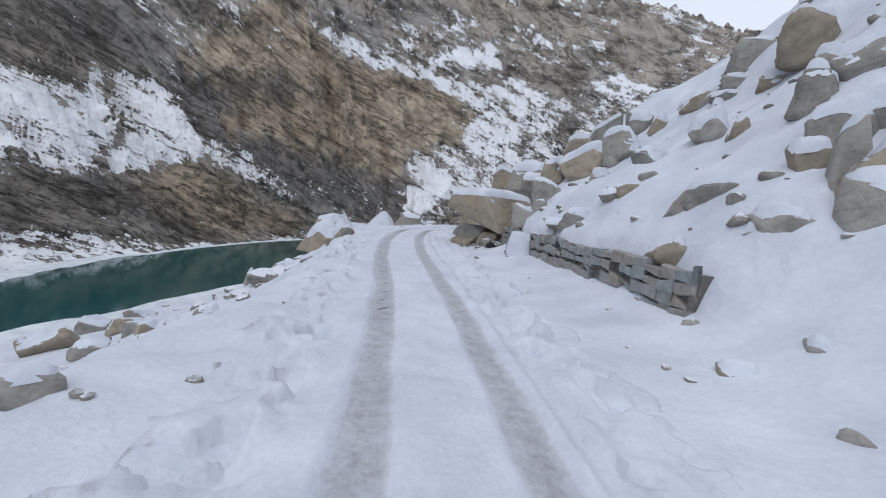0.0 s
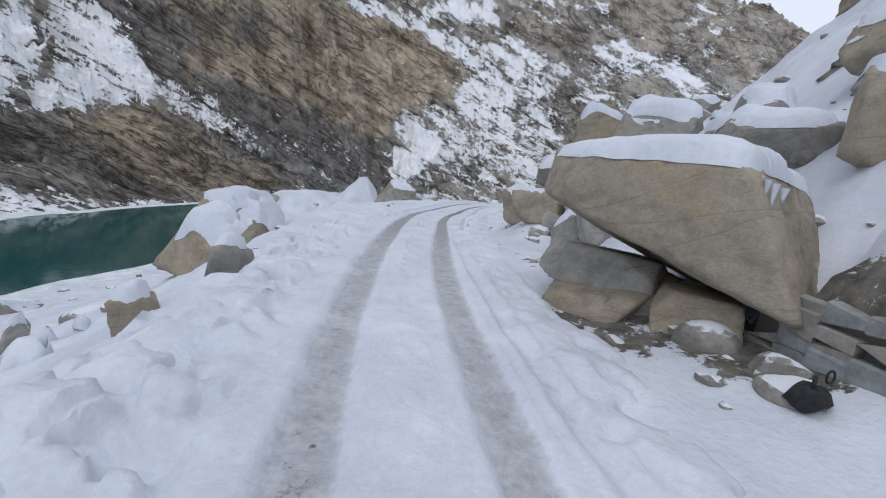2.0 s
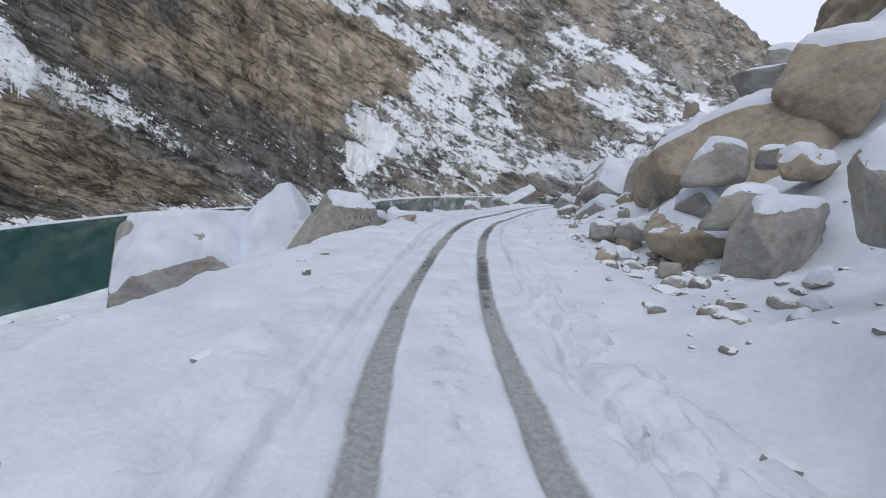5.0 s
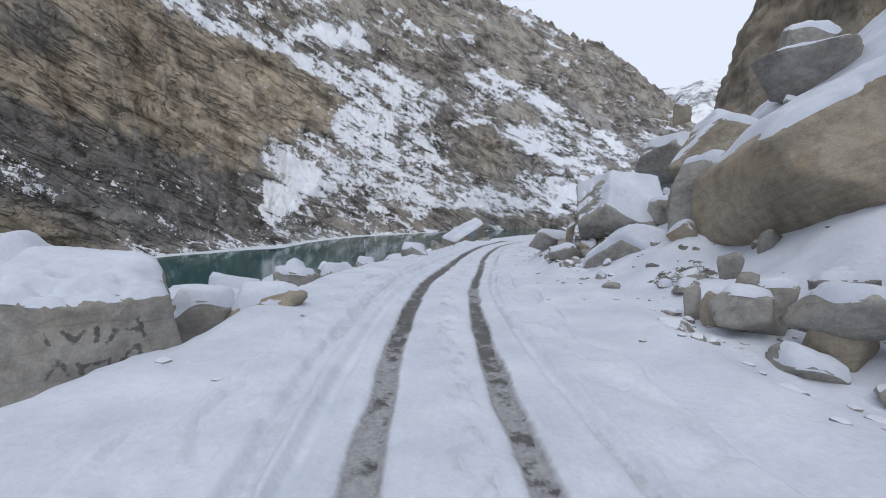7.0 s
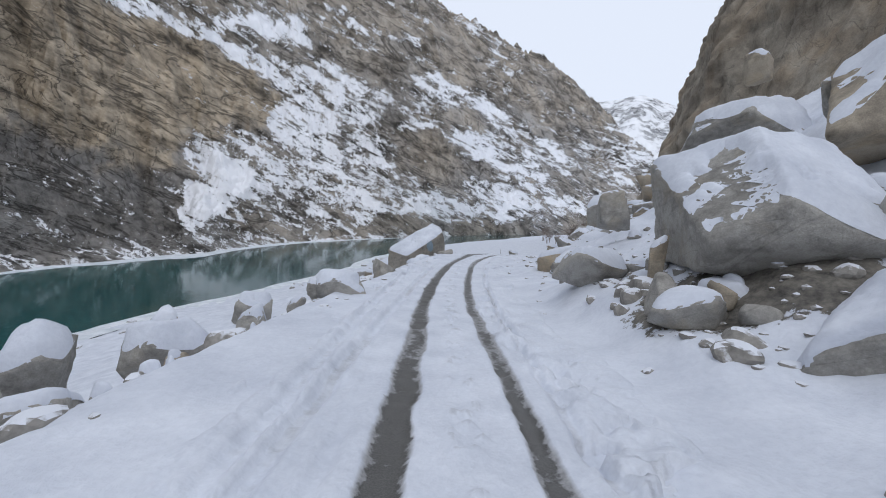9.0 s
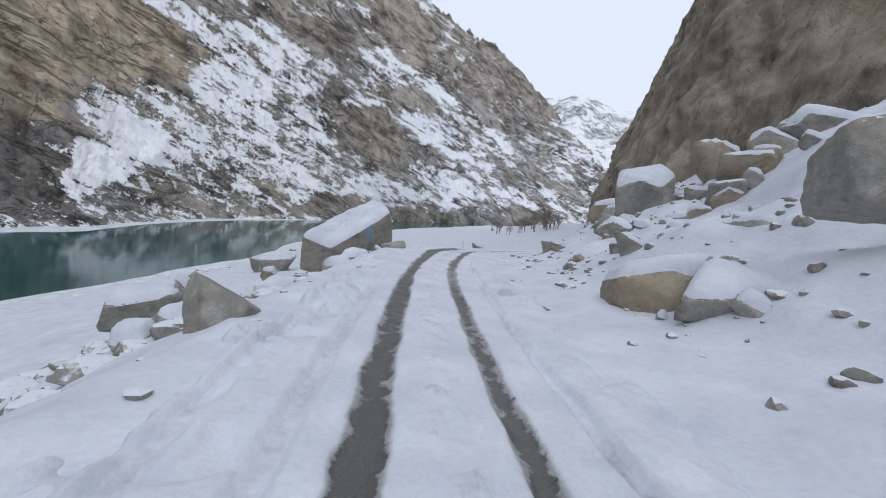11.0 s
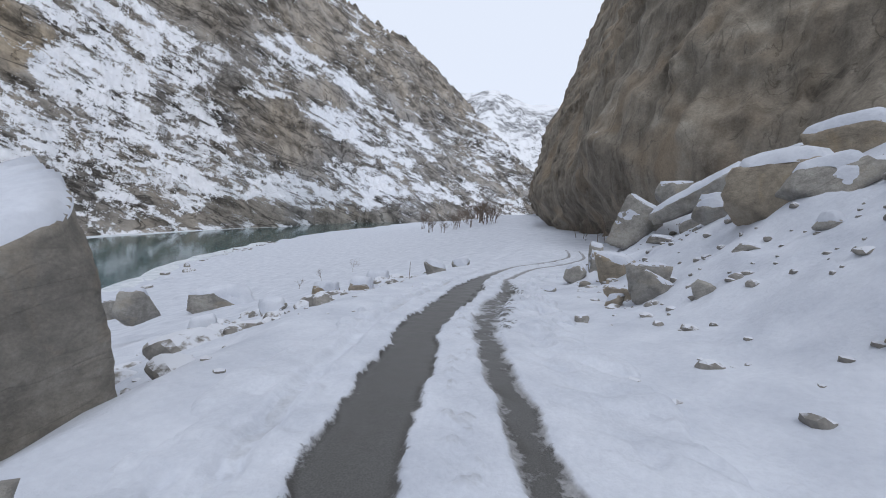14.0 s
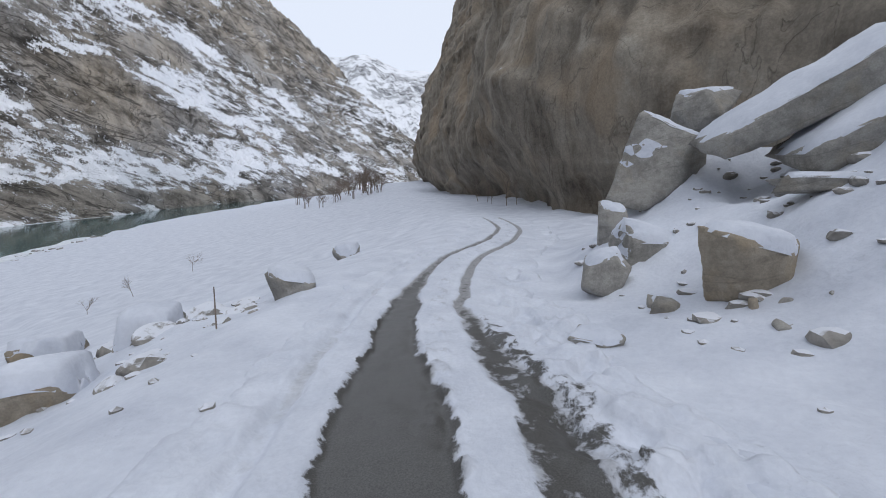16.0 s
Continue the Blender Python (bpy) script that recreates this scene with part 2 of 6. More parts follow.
def cliff_material():
    """Tall brown face: water streaks, hollows, cracks and a little snow on its ledges."""
    k = Nodes("cliff_rock")
    p = k.place()
    tallways = k.scaled(p, (0.30, 0.30, 0.035), (0, 9, 0))
    streak, blot, grain, fine = k.noise(tallways, 1.0, 5, 0.6, 0.9), k.noise(p, 0.10, 6, 0.62, 0.9), k.noise(p, 0.9, 7, 0.72), k.noise(p, 5.0, 5, 0.7)
    value = k.math("ADD", k.math("MULTIPLY", streak, 0.38), k.math("ADD", k.math("MULTIPLY", blot, 0.42), k.math("MULTIPLY", grain, 0.2)))
    tone = k.ramp(value, (0.37, (0.075, 0.063, 0.05)), (0.44, (0.17, 0.147, 0.118)), (0.53, (0.27, 0.237, 0.192)), (0.63, (0.40, 0.362, 0.30)))
    tone = k.mix(k.math("MULTIPLY", k.ramp(k.noise(p, 0.07, 4, 0.6, 0.6), (0.5, 0.0), (0.65, 1.0)), 0.45), tone, (0.36, 0.27, 0.18))
    crack = k.ramp(k.noise(k.scaled(p, (0.16, 0.16, 0.06), (0, 24, 0)), 1.0, 4, 0.5, 1.6), (0.49, 1.0), (0.5, 0.0), (0.512, 1.0))
    tone = k.mix(k.math("MULTIPLY", k.math("SUBTRACT", 1.0, crack), 0.4), tone, (0.05, 0.043, 0.036))
    tone = k.mix(0.35, tone, k.ramp(fine, (0.3, 0.25), (0.7, 0.8)), "OVERLAY")
    up = k.add("ShaderNodeSeparateXYZ")
    k.link(k.add("ShaderNodeNewGeometry").outputs["Normal"], up.inputs[0])
    lie = k.ramp(k.math("ADD", up.outputs[2], k.math("MULTIPLY", k.math("SUBTRACT", k.noise(p, 1.2, 5), 0.5), 0.9)), (0.86, 0.0), (0.92, 1.0))
    relief = k.math("ADD", k.math("MULTIPLY", grain, 0.5), k.math("ADD", k.math("MULTIPLY", streak, 1.0), k.math("ADD", k.math("MULTIPLY", crack, 0.25), k.math("MULTIPLY", fine, 0.14))))
    return k.done(k.mix(lie, tone, (0.72, 0.74, 0.78)), 0.88, k.bump(relief, 0.5, 0.35), 0.25)


def dusted_material():
    """Small stones with snow on their upper sides."""
    k = Nodes("dusted_stone")
    p = k.place()
    stone = k.ramp(k.noise(p, 3.0, 5, 0.65), (0.3, (0.15, 0.142, 0.13)), (0.7, (0.36, 0.34, 0.31)))
    up = k.add("ShaderNodeSeparateXYZ")
    k.link(k.add("ShaderNodeNewGeometry").outputs["Normal"], up.inputs[0])
    lie = k.ramp(k.math("ADD", up.outputs[2], k.math("MULTIPLY", k.math("SUBTRACT", k.noise(p, 4, 4), 0.5), 0.9)), (0.68, 0.0), (0.82, 1.0))
    return k.done(k.mix(lie, stone, (0.70, 0.72, 0.77)), 0.85, k.bump(k.noise(p, 9, 4), 0.5, 0.05), 0.25)


def ground_material():
    """Snow over rubble; the attribute says how much of the ground is bare."""
    k = Nodes("snow_ground")
    p = k.place()
    fine, coarse = k.noise(p, 9, 5, 0.6), k.noise(p, 0.7, 4)
    snow = k.ramp(k.math("ADD", k.math("MULTIPLY", coarse, 0.7), k.math("MULTIPLY", fine, 0.3)), (0.32, (0.525, 0.555, 0.625)), (0.68, (0.72, 0.748, 0.81)))
    rubble = k.ramp(k.noise(p, 3.2, 6, 0.7), (0.3, (0.05, 0.048, 0.045)), (0.7, (0.24, 0.22, 0.19)))
    edge = k.math("ADD", k.attribute("bare"), k.math("MULTIPLY", k.math("SUBTRACT", k.noise(p, 2.6, 6, 0.7), 0.5), 1.3))
    mask = k.ramp(edge, (0.47, 0.0), (0.53, 1.0))
    relief = k.math("ADD", k.math("ADD", fine, k.math("MULTIPLY", coarse, 2.0)), k.math("ADD", k.math("MULTIPLY", mask, -0.8), k.math("MULTIPLY", k.noise(p, 2.6, 3), 0.8)))
    return k.done(k.mix(mask, snow, rubble), 0.8, k.bump(relief, 0.45, 0.07), 0.25)


def road_material():
    """Packed snow, grey slush in the wheel tracks and as painted shade on snow crumbs, and wet asphalt where the tracks
    are worn through.
    """
    k = Nodes("snowy_road")
    p = k.place()
    fine, coarse = k.noise(p, 14, 5, 0.65), k.noise(p, 1.1, 4)
    snow = k.ramp(k.math("ADD", k.math("MULTIPLY", coarse, 0.6), k.math("MULTIPLY", fine, 0.4)), (0.32, (0.525, 0.555, 0.625)), (0.68, (0.72, 0.748, 0.81)))
    slush = k.ramp(fine, (0.3, (0.23, 0.23, 0.235)), (0.7, (0.40, 0.40, 0.405)))
    asphalt = k.ramp(k.noise(p, 60, 3), (0.35, (0.065, 0.063, 0.060)), (0.65, (0.115, 0.112, 0.106)))
    wet = k.ramp(k.math("ADD", k.attribute("slush"), k.math("MULTIPLY", k.math("SUBTRACT", k.noise(p, 4.5, 5, 0.6), 0.5), 0.5)), (0.3, 0.0), (0.75, 1.0))
    worn = k.ramp(k.math("ADD", k.attribute("bare"), k.math("MULTIPLY", k.math("SUBTRACT", k.noise(p, 3.6, 8, 0.68), 0.5), 1.15)), (0.45, 0.0), (0.55, 1.0))
    colour = k.mix(worn, k.mix(wet, snow, slush), asphalt)
    rough = k.mix(worn, (0.7, 0.7, 0.7), (0.42, 0.42, 0.42))
    relief = k.math("ADD", k.math("MULTIPLY", fine, k.math("SUBTRACT", 1.2, worn)), k.math("MULTIPLY", worn, -1.2))
    return k.done(colour, rough, k.bump(relief, 0.5, 0.03), 0.35)


def water_material():
    k = Nodes("river_water")
    p = k.place()
    ripple = k.math("ADD", k.noise(k.scaled(p, (1, 1, 1)), 0.9, 3), k.math("MULTIPLY", k.noise(p, 0.12, 3), 1.5))
    tone = k.ramp(k.noise(p, 0.02, 3), (0.3, (0.006, 0.055, 0.058)), (0.7, (0.012, 0.085, 0.085)))
    m = k.done(tone, 0.08, k.bump(ripple, 0.07, 0.2), 0.42)
    k.shader.inputs["IOR"].default_value = 1.33
    return m


def mountain_material(name, dark, light, brown, snow):
    """Layered rock, its beds dipping downstream, with snow where the attribute lets it lie."""
    k = Nodes(name)
    p = k.place()

    frame_ = k.add("ShaderNodeCombineXYZ")
    k.link(k.attribute("dip"), frame_.inputs[0])
    k.link(k.attribute("rise"), frame_.inputs[1])
    slope = frame_.outputs[0]
    bed, thin = k.scaled(slope, (0.24, 0.72, 1)), k.scaled(slope, (0.75, 1.9, 1))
    broad, layer, grain, fine = k.noise(p, 0.03, 6, 0.65, 0.6), k.noise(bed, 0.8, 6, 0.58, 0.6), k.noise(thin, 0.8, 6, 0.64, 0.4), k.noise(p, 0.55, 6, 0.72)
    mixed = k.math("ADD", k.math("MULTIPLY", broad, 0.32), k.math("ADD", k.math("MULTIPLY", layer, 0.34), k.math("ADD", k.math("MULTIPLY", grain, 0.21), k.math("MULTIPLY", fine, 0.13))))
    rock = k.ramp(mixed, (0.41, tuple(0.3 * c for c in dark)), (0.455, dark), (0.505, light), (0.57, tuple(1.45 * c for c in light)))
    tan = k.ramp(mixed, (0.41, tuple(0.25 * c for c in brown)), (0.455, tuple(0.62 * c for c in brown)), (0.505, brown), (0.57, tuple(1.5 * c for c in brown)))
    rock = k.mix(k.attribute("warm"), rock, tan)
    rock = k.mix(k.math("MULTIPLY", k.attribute("scree"), 0.75), rock, k.ramp(k.noise(p, 0.35, 6, 0.7), (0.36, (0.075, 0.071, 0.065)), (0.64, (0.26, 0.242, 0.222))))
    # dark cracks between the beds, and a second set across them
    def crack(scale, wide):
        return k.ramp(k.noise(k.scaled(slope, scale), 1.0, 5, 0.6, 0.7), (0.5 - wide, 1.0), (0.5 - 0.3 * wide, 0.0), (0.5 + 0.3 * wide, 0.0), (0.5 + wide, 1.0))

    parting = k.math("MULTIPLY", crack((0.10, 0.42, 1), 0.018), crack((0.22, 0.30, 1), 0.007))
    rock = k.mix(k.math("MULTIPLY", k.math("SUBTRACT", 1.0, parting), 0.7), rock, (0.045, 0.04, 0.035))
    speck = k.math("ADD", k.math("MULTIPLY", k.noise(bed, 1.5, 7, 0.66, 0.5), 0.40), k.math("ADD", k.math("MULTIPLY", k.noise(thin, 1.3, 6, 0.7, 0.4), 0.34), k.math("MULTIPLY", k.noise(p, 0.9, 7, 0.78), 0.32)))
    cover = k.math("ADD", k.attribute("snow"), k.math("MULTIPLY", k.math("SUBTRACT", speck, 0.515), 13.0))
    mask = k.ramp(cover, (0.46, 0.0), (0.54, 1.0))
    colour = k.mix(mask, rock, snow)
    relief = k.math("ADD", k.math("MULTIPLY", layer, 1.0), k.math("ADD", k.math("MULTIPLY", grain, 0.7), k.math("ADD", k.math("MULTIPLY", fine, 0.4), k.math("MULTIPLY", parting, 0.25))))
    relief = k.math("MULTIPLY", relief, k.math("SUBTRACT", 1.0, k.math("MULTIPLY", mask, 0.7)))
    return k.done(colour, 0.9, k.bump(relief, 0.9, 2.2), 0.2)


M_SNOW = snow_material()
M_GROUND = ground_material()
M_ROAD = road_material()
M_WATER = water_material()
M_BOULDER = rock_material("boulder_rock", (0.175, 0.166, 0.152), (0.36, 0.345, 0.315), (0.33, 0.285, 0.215), 0.8)
M_TAN = rock_material("tan_boulder_rock", (0.185, 0.16, 0.128), (0.37, 0.32, 0.25), (0.38, 0.29, 0.18), 0.8)
M_BLUE_MARK = rock_material("boulder_rock_with_blue_paint", (0.15, 0.138, 0.12), (0.31, 0.285, 0.245), (0.30, 0.24, 0.17), 0.8, (1, 1, 1), (0.20, 0.29, 0.36))
M_DARK_MARK = rock_material("boulder_rock_with_dark_paint", (0.17, 0.16, 0.142), (0.35, 0.33, 0.295), (0.32, 0.27, 0.2), 0.8, (1, 1, 1), (0.05, 0.055, 0.06))
M_STONE = dusted_material()
M_CLIFF = cliff_material()
M_MOUNTAIN = mountain_material("mountain_rock", (0.12, 0.114, 0.107), (0.28, 0.266, 0.25), (0.40, 0.333, 0.25), (0.86, 0.87, 0.90))
# distance haze is put into the colour: rock far paler than the near mountain's
M_FAR_HAZED = mountain_material("hazed_distant_rock", (0.34, 0.345, 0.36), (0.45, 0.45, 0.46), (0.45, 0.45, 0.46), (0.84, 0.85, 0.87))



# ---- ground ----
def stretched(low, high, fine, reach):
    core = np.arange(low, high + fine / 2, fine)
    out, gap, edge = [], fine, 0.0
    while edge < reach:
        gap *= 1.12
        edge += gap
        out.append(edge)
    out = np.array(out)
    return np.r_[low - out[::-1], core, high + out]


gx, gy = stretched(-13, 50, 0.24, 3500), stretched(-6, 122, 0.24, 3500)
X, Y = np.meshgrid(gx, gy)
Z, GS, GD = ground(X, Y)
under = step(2.6, 1.9, np.abs(GD)) * (GS < 150)
Z = Z - 0.22 * under
bare = 0.02 + 0.0 * Z
for px, py, wide, much in ((2.9, 23.6, 1.2, 0.6), (4.6, 22.3, 1.2, 0.6), (3.8, 26.5, 1.2, 0.35), (7.2, 35.0, 1.5, 0.5), (8.6, 49.0, 1.2, 0.5), (12.2, 66.4, 1.5, 0.75), (13.4, 64.8, 1.2, 0.7), (10.5, 57.5, 1.0, 0.4)):
    bare = np.maximum(bare, much * step(1.6 * wide, 0.5 * wide, np.hypot(X - px, Y - py)))
_, GN = beside(NEAR, X, Y)
bare = bare + 0.24 * step(7, 1, np.abs(GN)) * (np.abs(GS - 60) < 130) + 0.16 * step(4, 8, GD) * step(22, 12, GD)
ground_ob = new("ground", raw_mesh("ground", np.stack([X, Y, Z], -1).reshape(-1, 3), grid_faces(len(gy), len(gx)), M_GROUND, True, (("bare", bare),)))
tagged(ground_ob, "snow-covered river bank and rocky valley slope", "ground", kind="structure")


# ---- road ----
# inner and outer edges of the two wheel tracks along the road
TRACK_S = (0, 29, 41, 51, 64, 82, 91, 97, 100, 104, 107, 112, 117, 119, 122, 127, 140)
LEFT_OUT = (-1.05, -0.95, -1.02, -0.89, -0.94, -0.96, -1.04, -1.22, -1.45, -1.38, -1.32, -1.05, -1.28, -1.22, -1.17, -0.95, -0.9)
LEFT_IN = (-0.52, -0.38, -0.70, -0.56, -0.52, -0.48, -0.62, -0.65, -0.65, -0.36, -0.40, 0.10, 0.16, -0.30, -0.48, -0.62, -0.6)
RIGHT_IN = (0.64, 0.76, 0.69, 0.63, 0.78, 0.67, 0.54, 0.46, 0.60, 0.45, 0.32, 0.46, 0.9, 0.6, 0.45, 0.55, 0.6)
RIGHT_OUT = (1.14, 1.30, 1.0, 0.98, 1.09, 1.02, 0.88, 0.89, 1.0, 0.98, 0.95, 1.25, 1.6, 1.2, 0.75, 0.85, 0.9)


def build_road():
    d = np.arange(-3.5, 3.51, 0.055)
    line = spline(NEAR_ROAD[::4], 0.08)
    line = line[: int(165 / 0.08)]
    t = np.gradient(line[:, :2], axis=0)
    t /= np.linalg.norm(t, axis=1)[:, None]
    s = (np.arange(len(line)) * 0.08 - START)[:, None] + 0 * d
    dd = d + 0 * s
    x = line[:, 0:1] + d * t[:, 1:2]
    y = line[:, 1:2] - d * t[:, 0:1]
    wob = 0.05 * vnoise(s * 0.12, 0 * s, 0, 31) + 0.03 * vnoise(s * 0.9, dd * 2, 0, 32) + (0.03 * step(50, 62, s) + 0.045 * step(88, 97, s)) * step(128, 122, s) * fbm(s * 1.3, dd * 1.6, 0, 4, 34, 0.6)
    dw = dd + wob

    def band(inner, outer, soft=0.07):
        a, c = np.interp(s, TRACK_S, inner), np.interp(s, TRACK_S, outer)
        a, c = np.minimum(a, c), np.maximum(a, c)
        return np.minimum(step(a - soft, a + soft, dw), step(c + soft, c - soft, dw))

    tl, tr = band(LEFT_OUT, LEFT_IN, 0.07), band(RIGHT_IN, RIGHT_OUT, 0.07)
    wide_l, wide_r = band(LEFT_OUT, LEFT_IN, 0.26), band(RIGHT_IN, RIGHT_OUT, 0.26)
    track = np.maximum(tl, tr)
    # grey slush at first, worn down to the asphalt further on, thin and grey again past the bend
    slush = track * (0.38 + 0.47 * step(24, 42, s) - 0.05 * step(122, 130, s)) + 0.22 * np.maximum(wide_l, wide_r)
    slush = slush * (1 - 0.45 * step(102, 108, s) * step(124, 119, s))
    patchy = vnoise(s * 0.22, 0 * s, 0, 37) + 0.6 * vnoise(s * 0.9, dd, 0, 38)
    ahead = step(33, 44, s) * (1 - 0.5 * step(120, 126, s))
    ragged = 0.07 + 0.07 * step(56, 66, s) + 0.12 * step(84, 96, s)
    worn_left = band(LEFT_OUT, LEFT_IN, ragged) * (0.20 + ahead * (0.28 + 0.22 * step(52, 62, s) + 0.28 * step(94, 100, s)) + 0.13 * patchy * step(96, 84, s))
    worn_right = band(RIGHT_IN, RIGHT_OUT, ragged) * (0.16 + ahead * (0.34 + 0.12 * step(56, 64, s) - 0.03 * step(104, 109, s)) + 0.13 * patchy)
    fringe = band(RIGHT_IN, np.array(RIGHT_OUT) + 0.55, 0.6) * step(103, 109, s) * step(126, 119, s)
    worn = np.maximum(np.maximum(worn_left, worn_right), 0.50 * fringe)
    worn = np.maximum(worn, 0.38 * band(LEFT_OUT, LEFT_IN, 0.45) * step(78, 88, s) * step(124, 118, s))
    z = line[:, 2:3] + 0.075 - 0.065 * track - 0.05 * np.clip(worn - 0.4, 0, 0.4) + 0.016 * fbm(x * 2.2, y * 2.2, 0, 3, 41) + 0.05 * (np.maximum(wide_l, wide_r) - track) * (0.5 + vnoise(x * 2.5, y * 2.5, 0, 42))
    # older ruts, ploughed ridges and footprints in the snow beside the tracks
    def rut(middle, wide, sway, seed):
        off = (dd - middle - sway * vnoise(s * 0.05, 0 * s, 0, seed)) / wide
        return np.exp(-(off**4)) - 0.45 * np.exp(-((np.abs(off) - 1.6) ** 2) * 4)

    older = rut(-1.72, 0.13, 0.3, 45) * step(30, 38, s) * step(93, 86, s) + 0.7 * rut(-1.45, 0.1, 0.35, 52) * step(34, 42, s) * step(70, 60, s)
    older = older + rut(1.75, 0.11, 0.3, 46) * step(30, 38, s) * step(104, 96, s) + 0.8 * rut(-2.9, 0.15, 0.25, 47) * step(40, 48, s) * step(90, 80, s) + 0.8 * rut(-2.3, 0.13, 0.3, 53) * step(56, 64, s) * step(92, 84, s)
    older = older + 0.9 * rut(-1.9, 0.14, 0.25, 54) * step(98, 103, s) * step(135, 125, s) + 0.7 * rut(1.5, 0.12, 0.2, 55) * step(33, 25, s)
    crumbs = np.clip(fbm(x * 5.5, y * 5.5, 0, 2, 48), 0, 1) * step(0.3, 0.12, np.abs(dd - 0.06 + 0.12 * vnoise(s * 0.1, 0 * s, 0, 44))) * (0.35 + 0.65 * step(20, 32, s))
    bank = np.exp(-(((dd - 2.25) / 0.22) ** 2)) * step(26, 12, s) * (0.6 + vnoise(x * 1.7, y * 1.7, 0, 43))
    # the crumbs' shade is painted in as slush grey; the ruts are slushy snow
    slush = slush + 0.4 * np.clip(2 * crumbs, 0, 1) + 0.5 * np.clip(older, 0, 1) * (0.75 + 0.4 * vnoise(s * 0.5, dd, 0, 58))
    z = z - 0.085 * older + 0.09 * crumbs + 0.10 * bank
    lumps = step(-1.35, -1.9, dd) * step(40, 24, s) + 0.8 * step(1.25, 1.8, dd) * step(44, 36, s) * step(26, 36, s) + 0.6 * step(1.3, 1.9, dd) * step(26, 10, s) + 0.5 * step(0.9, 1.5, dd) * step(102, 110, s) * step(132, 124, s) + 0.3 * step(1.2, 1.9, np.abs(dd))
    for s0, d0, rs, rd in ((43, 2.5, 3.5, 1.0), (63, 2.2, 5, 0.9), (86, -2.7, 6, 1.0), (88, 2.5, 3, 0.7), (72, 1.5, 6, 0.4)):
        lumps = lumps + step(1.2, 0.5, np.hypot((s - s0) / rs, (dd - d0) / rd))
    prints = step(0.25, 0.42, vnoise(x * 2.4, y * 2.4, 0, 50)) + 0.5 * step(0.4, 0.55, vnoise(x * 5.0, y * 5.0, 0, 56))
    z = z + lumps * (0.13 * fbm(x * 1.1, y * 1.1, 0, 4, 49) - 0.18 * prints)
    heap = step(1.1, 1.7, dd) * step(108, 112, s) * step(126, 121, s)
    z = z + heap * (0.03 + 0.08 * np.clip(fbm(x * 3.6, y * 3.6, 0, 4, 57), -0.3, 1))
    rim = 2.75 + 0.35 * vnoise(x * 0.8, y * 0.8, 0, 51)
    z = z - 0.4 * step(rim, rim + 0.55, np.abs(dd))
    ob = new("road", raw_mesh("road", np.stack([x, y, z], -1).reshape(-1, 3), grid_faces(*x.shape)[:, ::-1], M_ROAD, True, (("slush", slush), ("bare", worn))))
    return tagged(ob, "snow-packed mountain road with two wet wheel tracks", "road", kind="structure")


build_road()

# ---- river ----
river = new("river", raw_mesh("river", [(-400, -500, WATER), (900, -500, WATER), (900, 1200, WATER), (-400, 1200, WATER)], [(0, 1, 2, 3)], M_WATER, False))
tagged(river, "calm dark teal mountain river", "water", kind="structure")


# ---- the valley's far side ----
CENTRE = (5.0, 60.0)


def shore_reach(a):
    return np.interp(a, [-120, -80, -69, -59, -46, -34, -25, -17, -8, 3, 8, 13, 20, 26, 33, 42, 60], [80, 89, 96, 99, 112, 127, 138, 155, 178, 251, 282, 322, 385, 500, 650, 850, 1100])


def fade(v):
    """A saw with a steep front: ledges."""
    v = v % 1.0
    return np.where(v < 0.8, (v / 0.8) ** 1.6, (1 - v) / 0.2)


def mountain(a, q):
    """Place on the far side: a in degrees from the middle of the walk, q from the shore (0) to the crest (1)."""
    near = shore_reach(a)
    crest_angle = np.interp(a, [-120, 0, 10, 20, 25, 29, 33, 36, 39, 42, 44, 47, 50, 54, 60], [36, 36, 33, 26, 24, 22.3, 20.8, 18.8, 16.5, 13.4, 11.5, 9, 6.5, 4, 2])
    crest = near + np.interp(a, [-120, -40, 0, 20, 42, 60], [230, 260, 380, 480, 420, 350])
    r = near + (crest - near) * q
    top = crest * np.tan(np.radians(crest_angle)) + 18
    rise = q ** np.interp(a, [-120, -30, -14, -4, 4, 9, 14, 19, 60], [1.0, 1.2, 1.85, 1.8, 1.65, 1.4, 0.95, 0.8, 0.9])
    h = top * rise
    # low cliff and terrace on the upstream part
    up = step(-12, -28, a)
    run = r - near
    low = np.interp(run, [0, 10, 14, 20, 75, 95, 130, 400], [0.2, 1.2, 2.5, 17, 56, 78, 105, 320])
    h = h * (1 - up) + low * up
    x = CENTRE[0] + r * np.sin(np.radians(a))
    y = CENTRE[1] + r * np.cos(np.radians(a))
    # gullies, buttresses and dipping beds
    grow = step(0, 0.06, q)
    big = 14 * fbm(a * 0.09, q * 1.5, 0, 3, 61)
    rib = 9 * fbm(a * 0.33 + 2.5 * q, q * 2.0, 0, 4, 67, 0.5, True)
    bed = 0.085 * h + 0.018 * x + 0.016 * y + 0.9 * fbm(x * 0.02, y * 0.02, h * 0.02, 3, 71)
    ledge = 5.0 * fade(bed) * (0.6 + 0.6 * vnoise(x * 0.02, y * 0.02, h * 0.02, 75)) + 2.2 * fade(bed * 2.7 + 0.3 * vnoise(x * 0.06, y * 0.06, h * 0.06, 77))
    rough = 4.2 * fbm(x * 0.06, y * 0.06, h * 0.06, 5, 73, 0.58, True)
    h = h + grow * (big * step(0, 0.3, q) + rib * np.clip(q * 4, 0.25, 1) + ledge + rough)
    return x, y, WATER - 1.0 + h + 0.8 * step(0, 0.02, q)


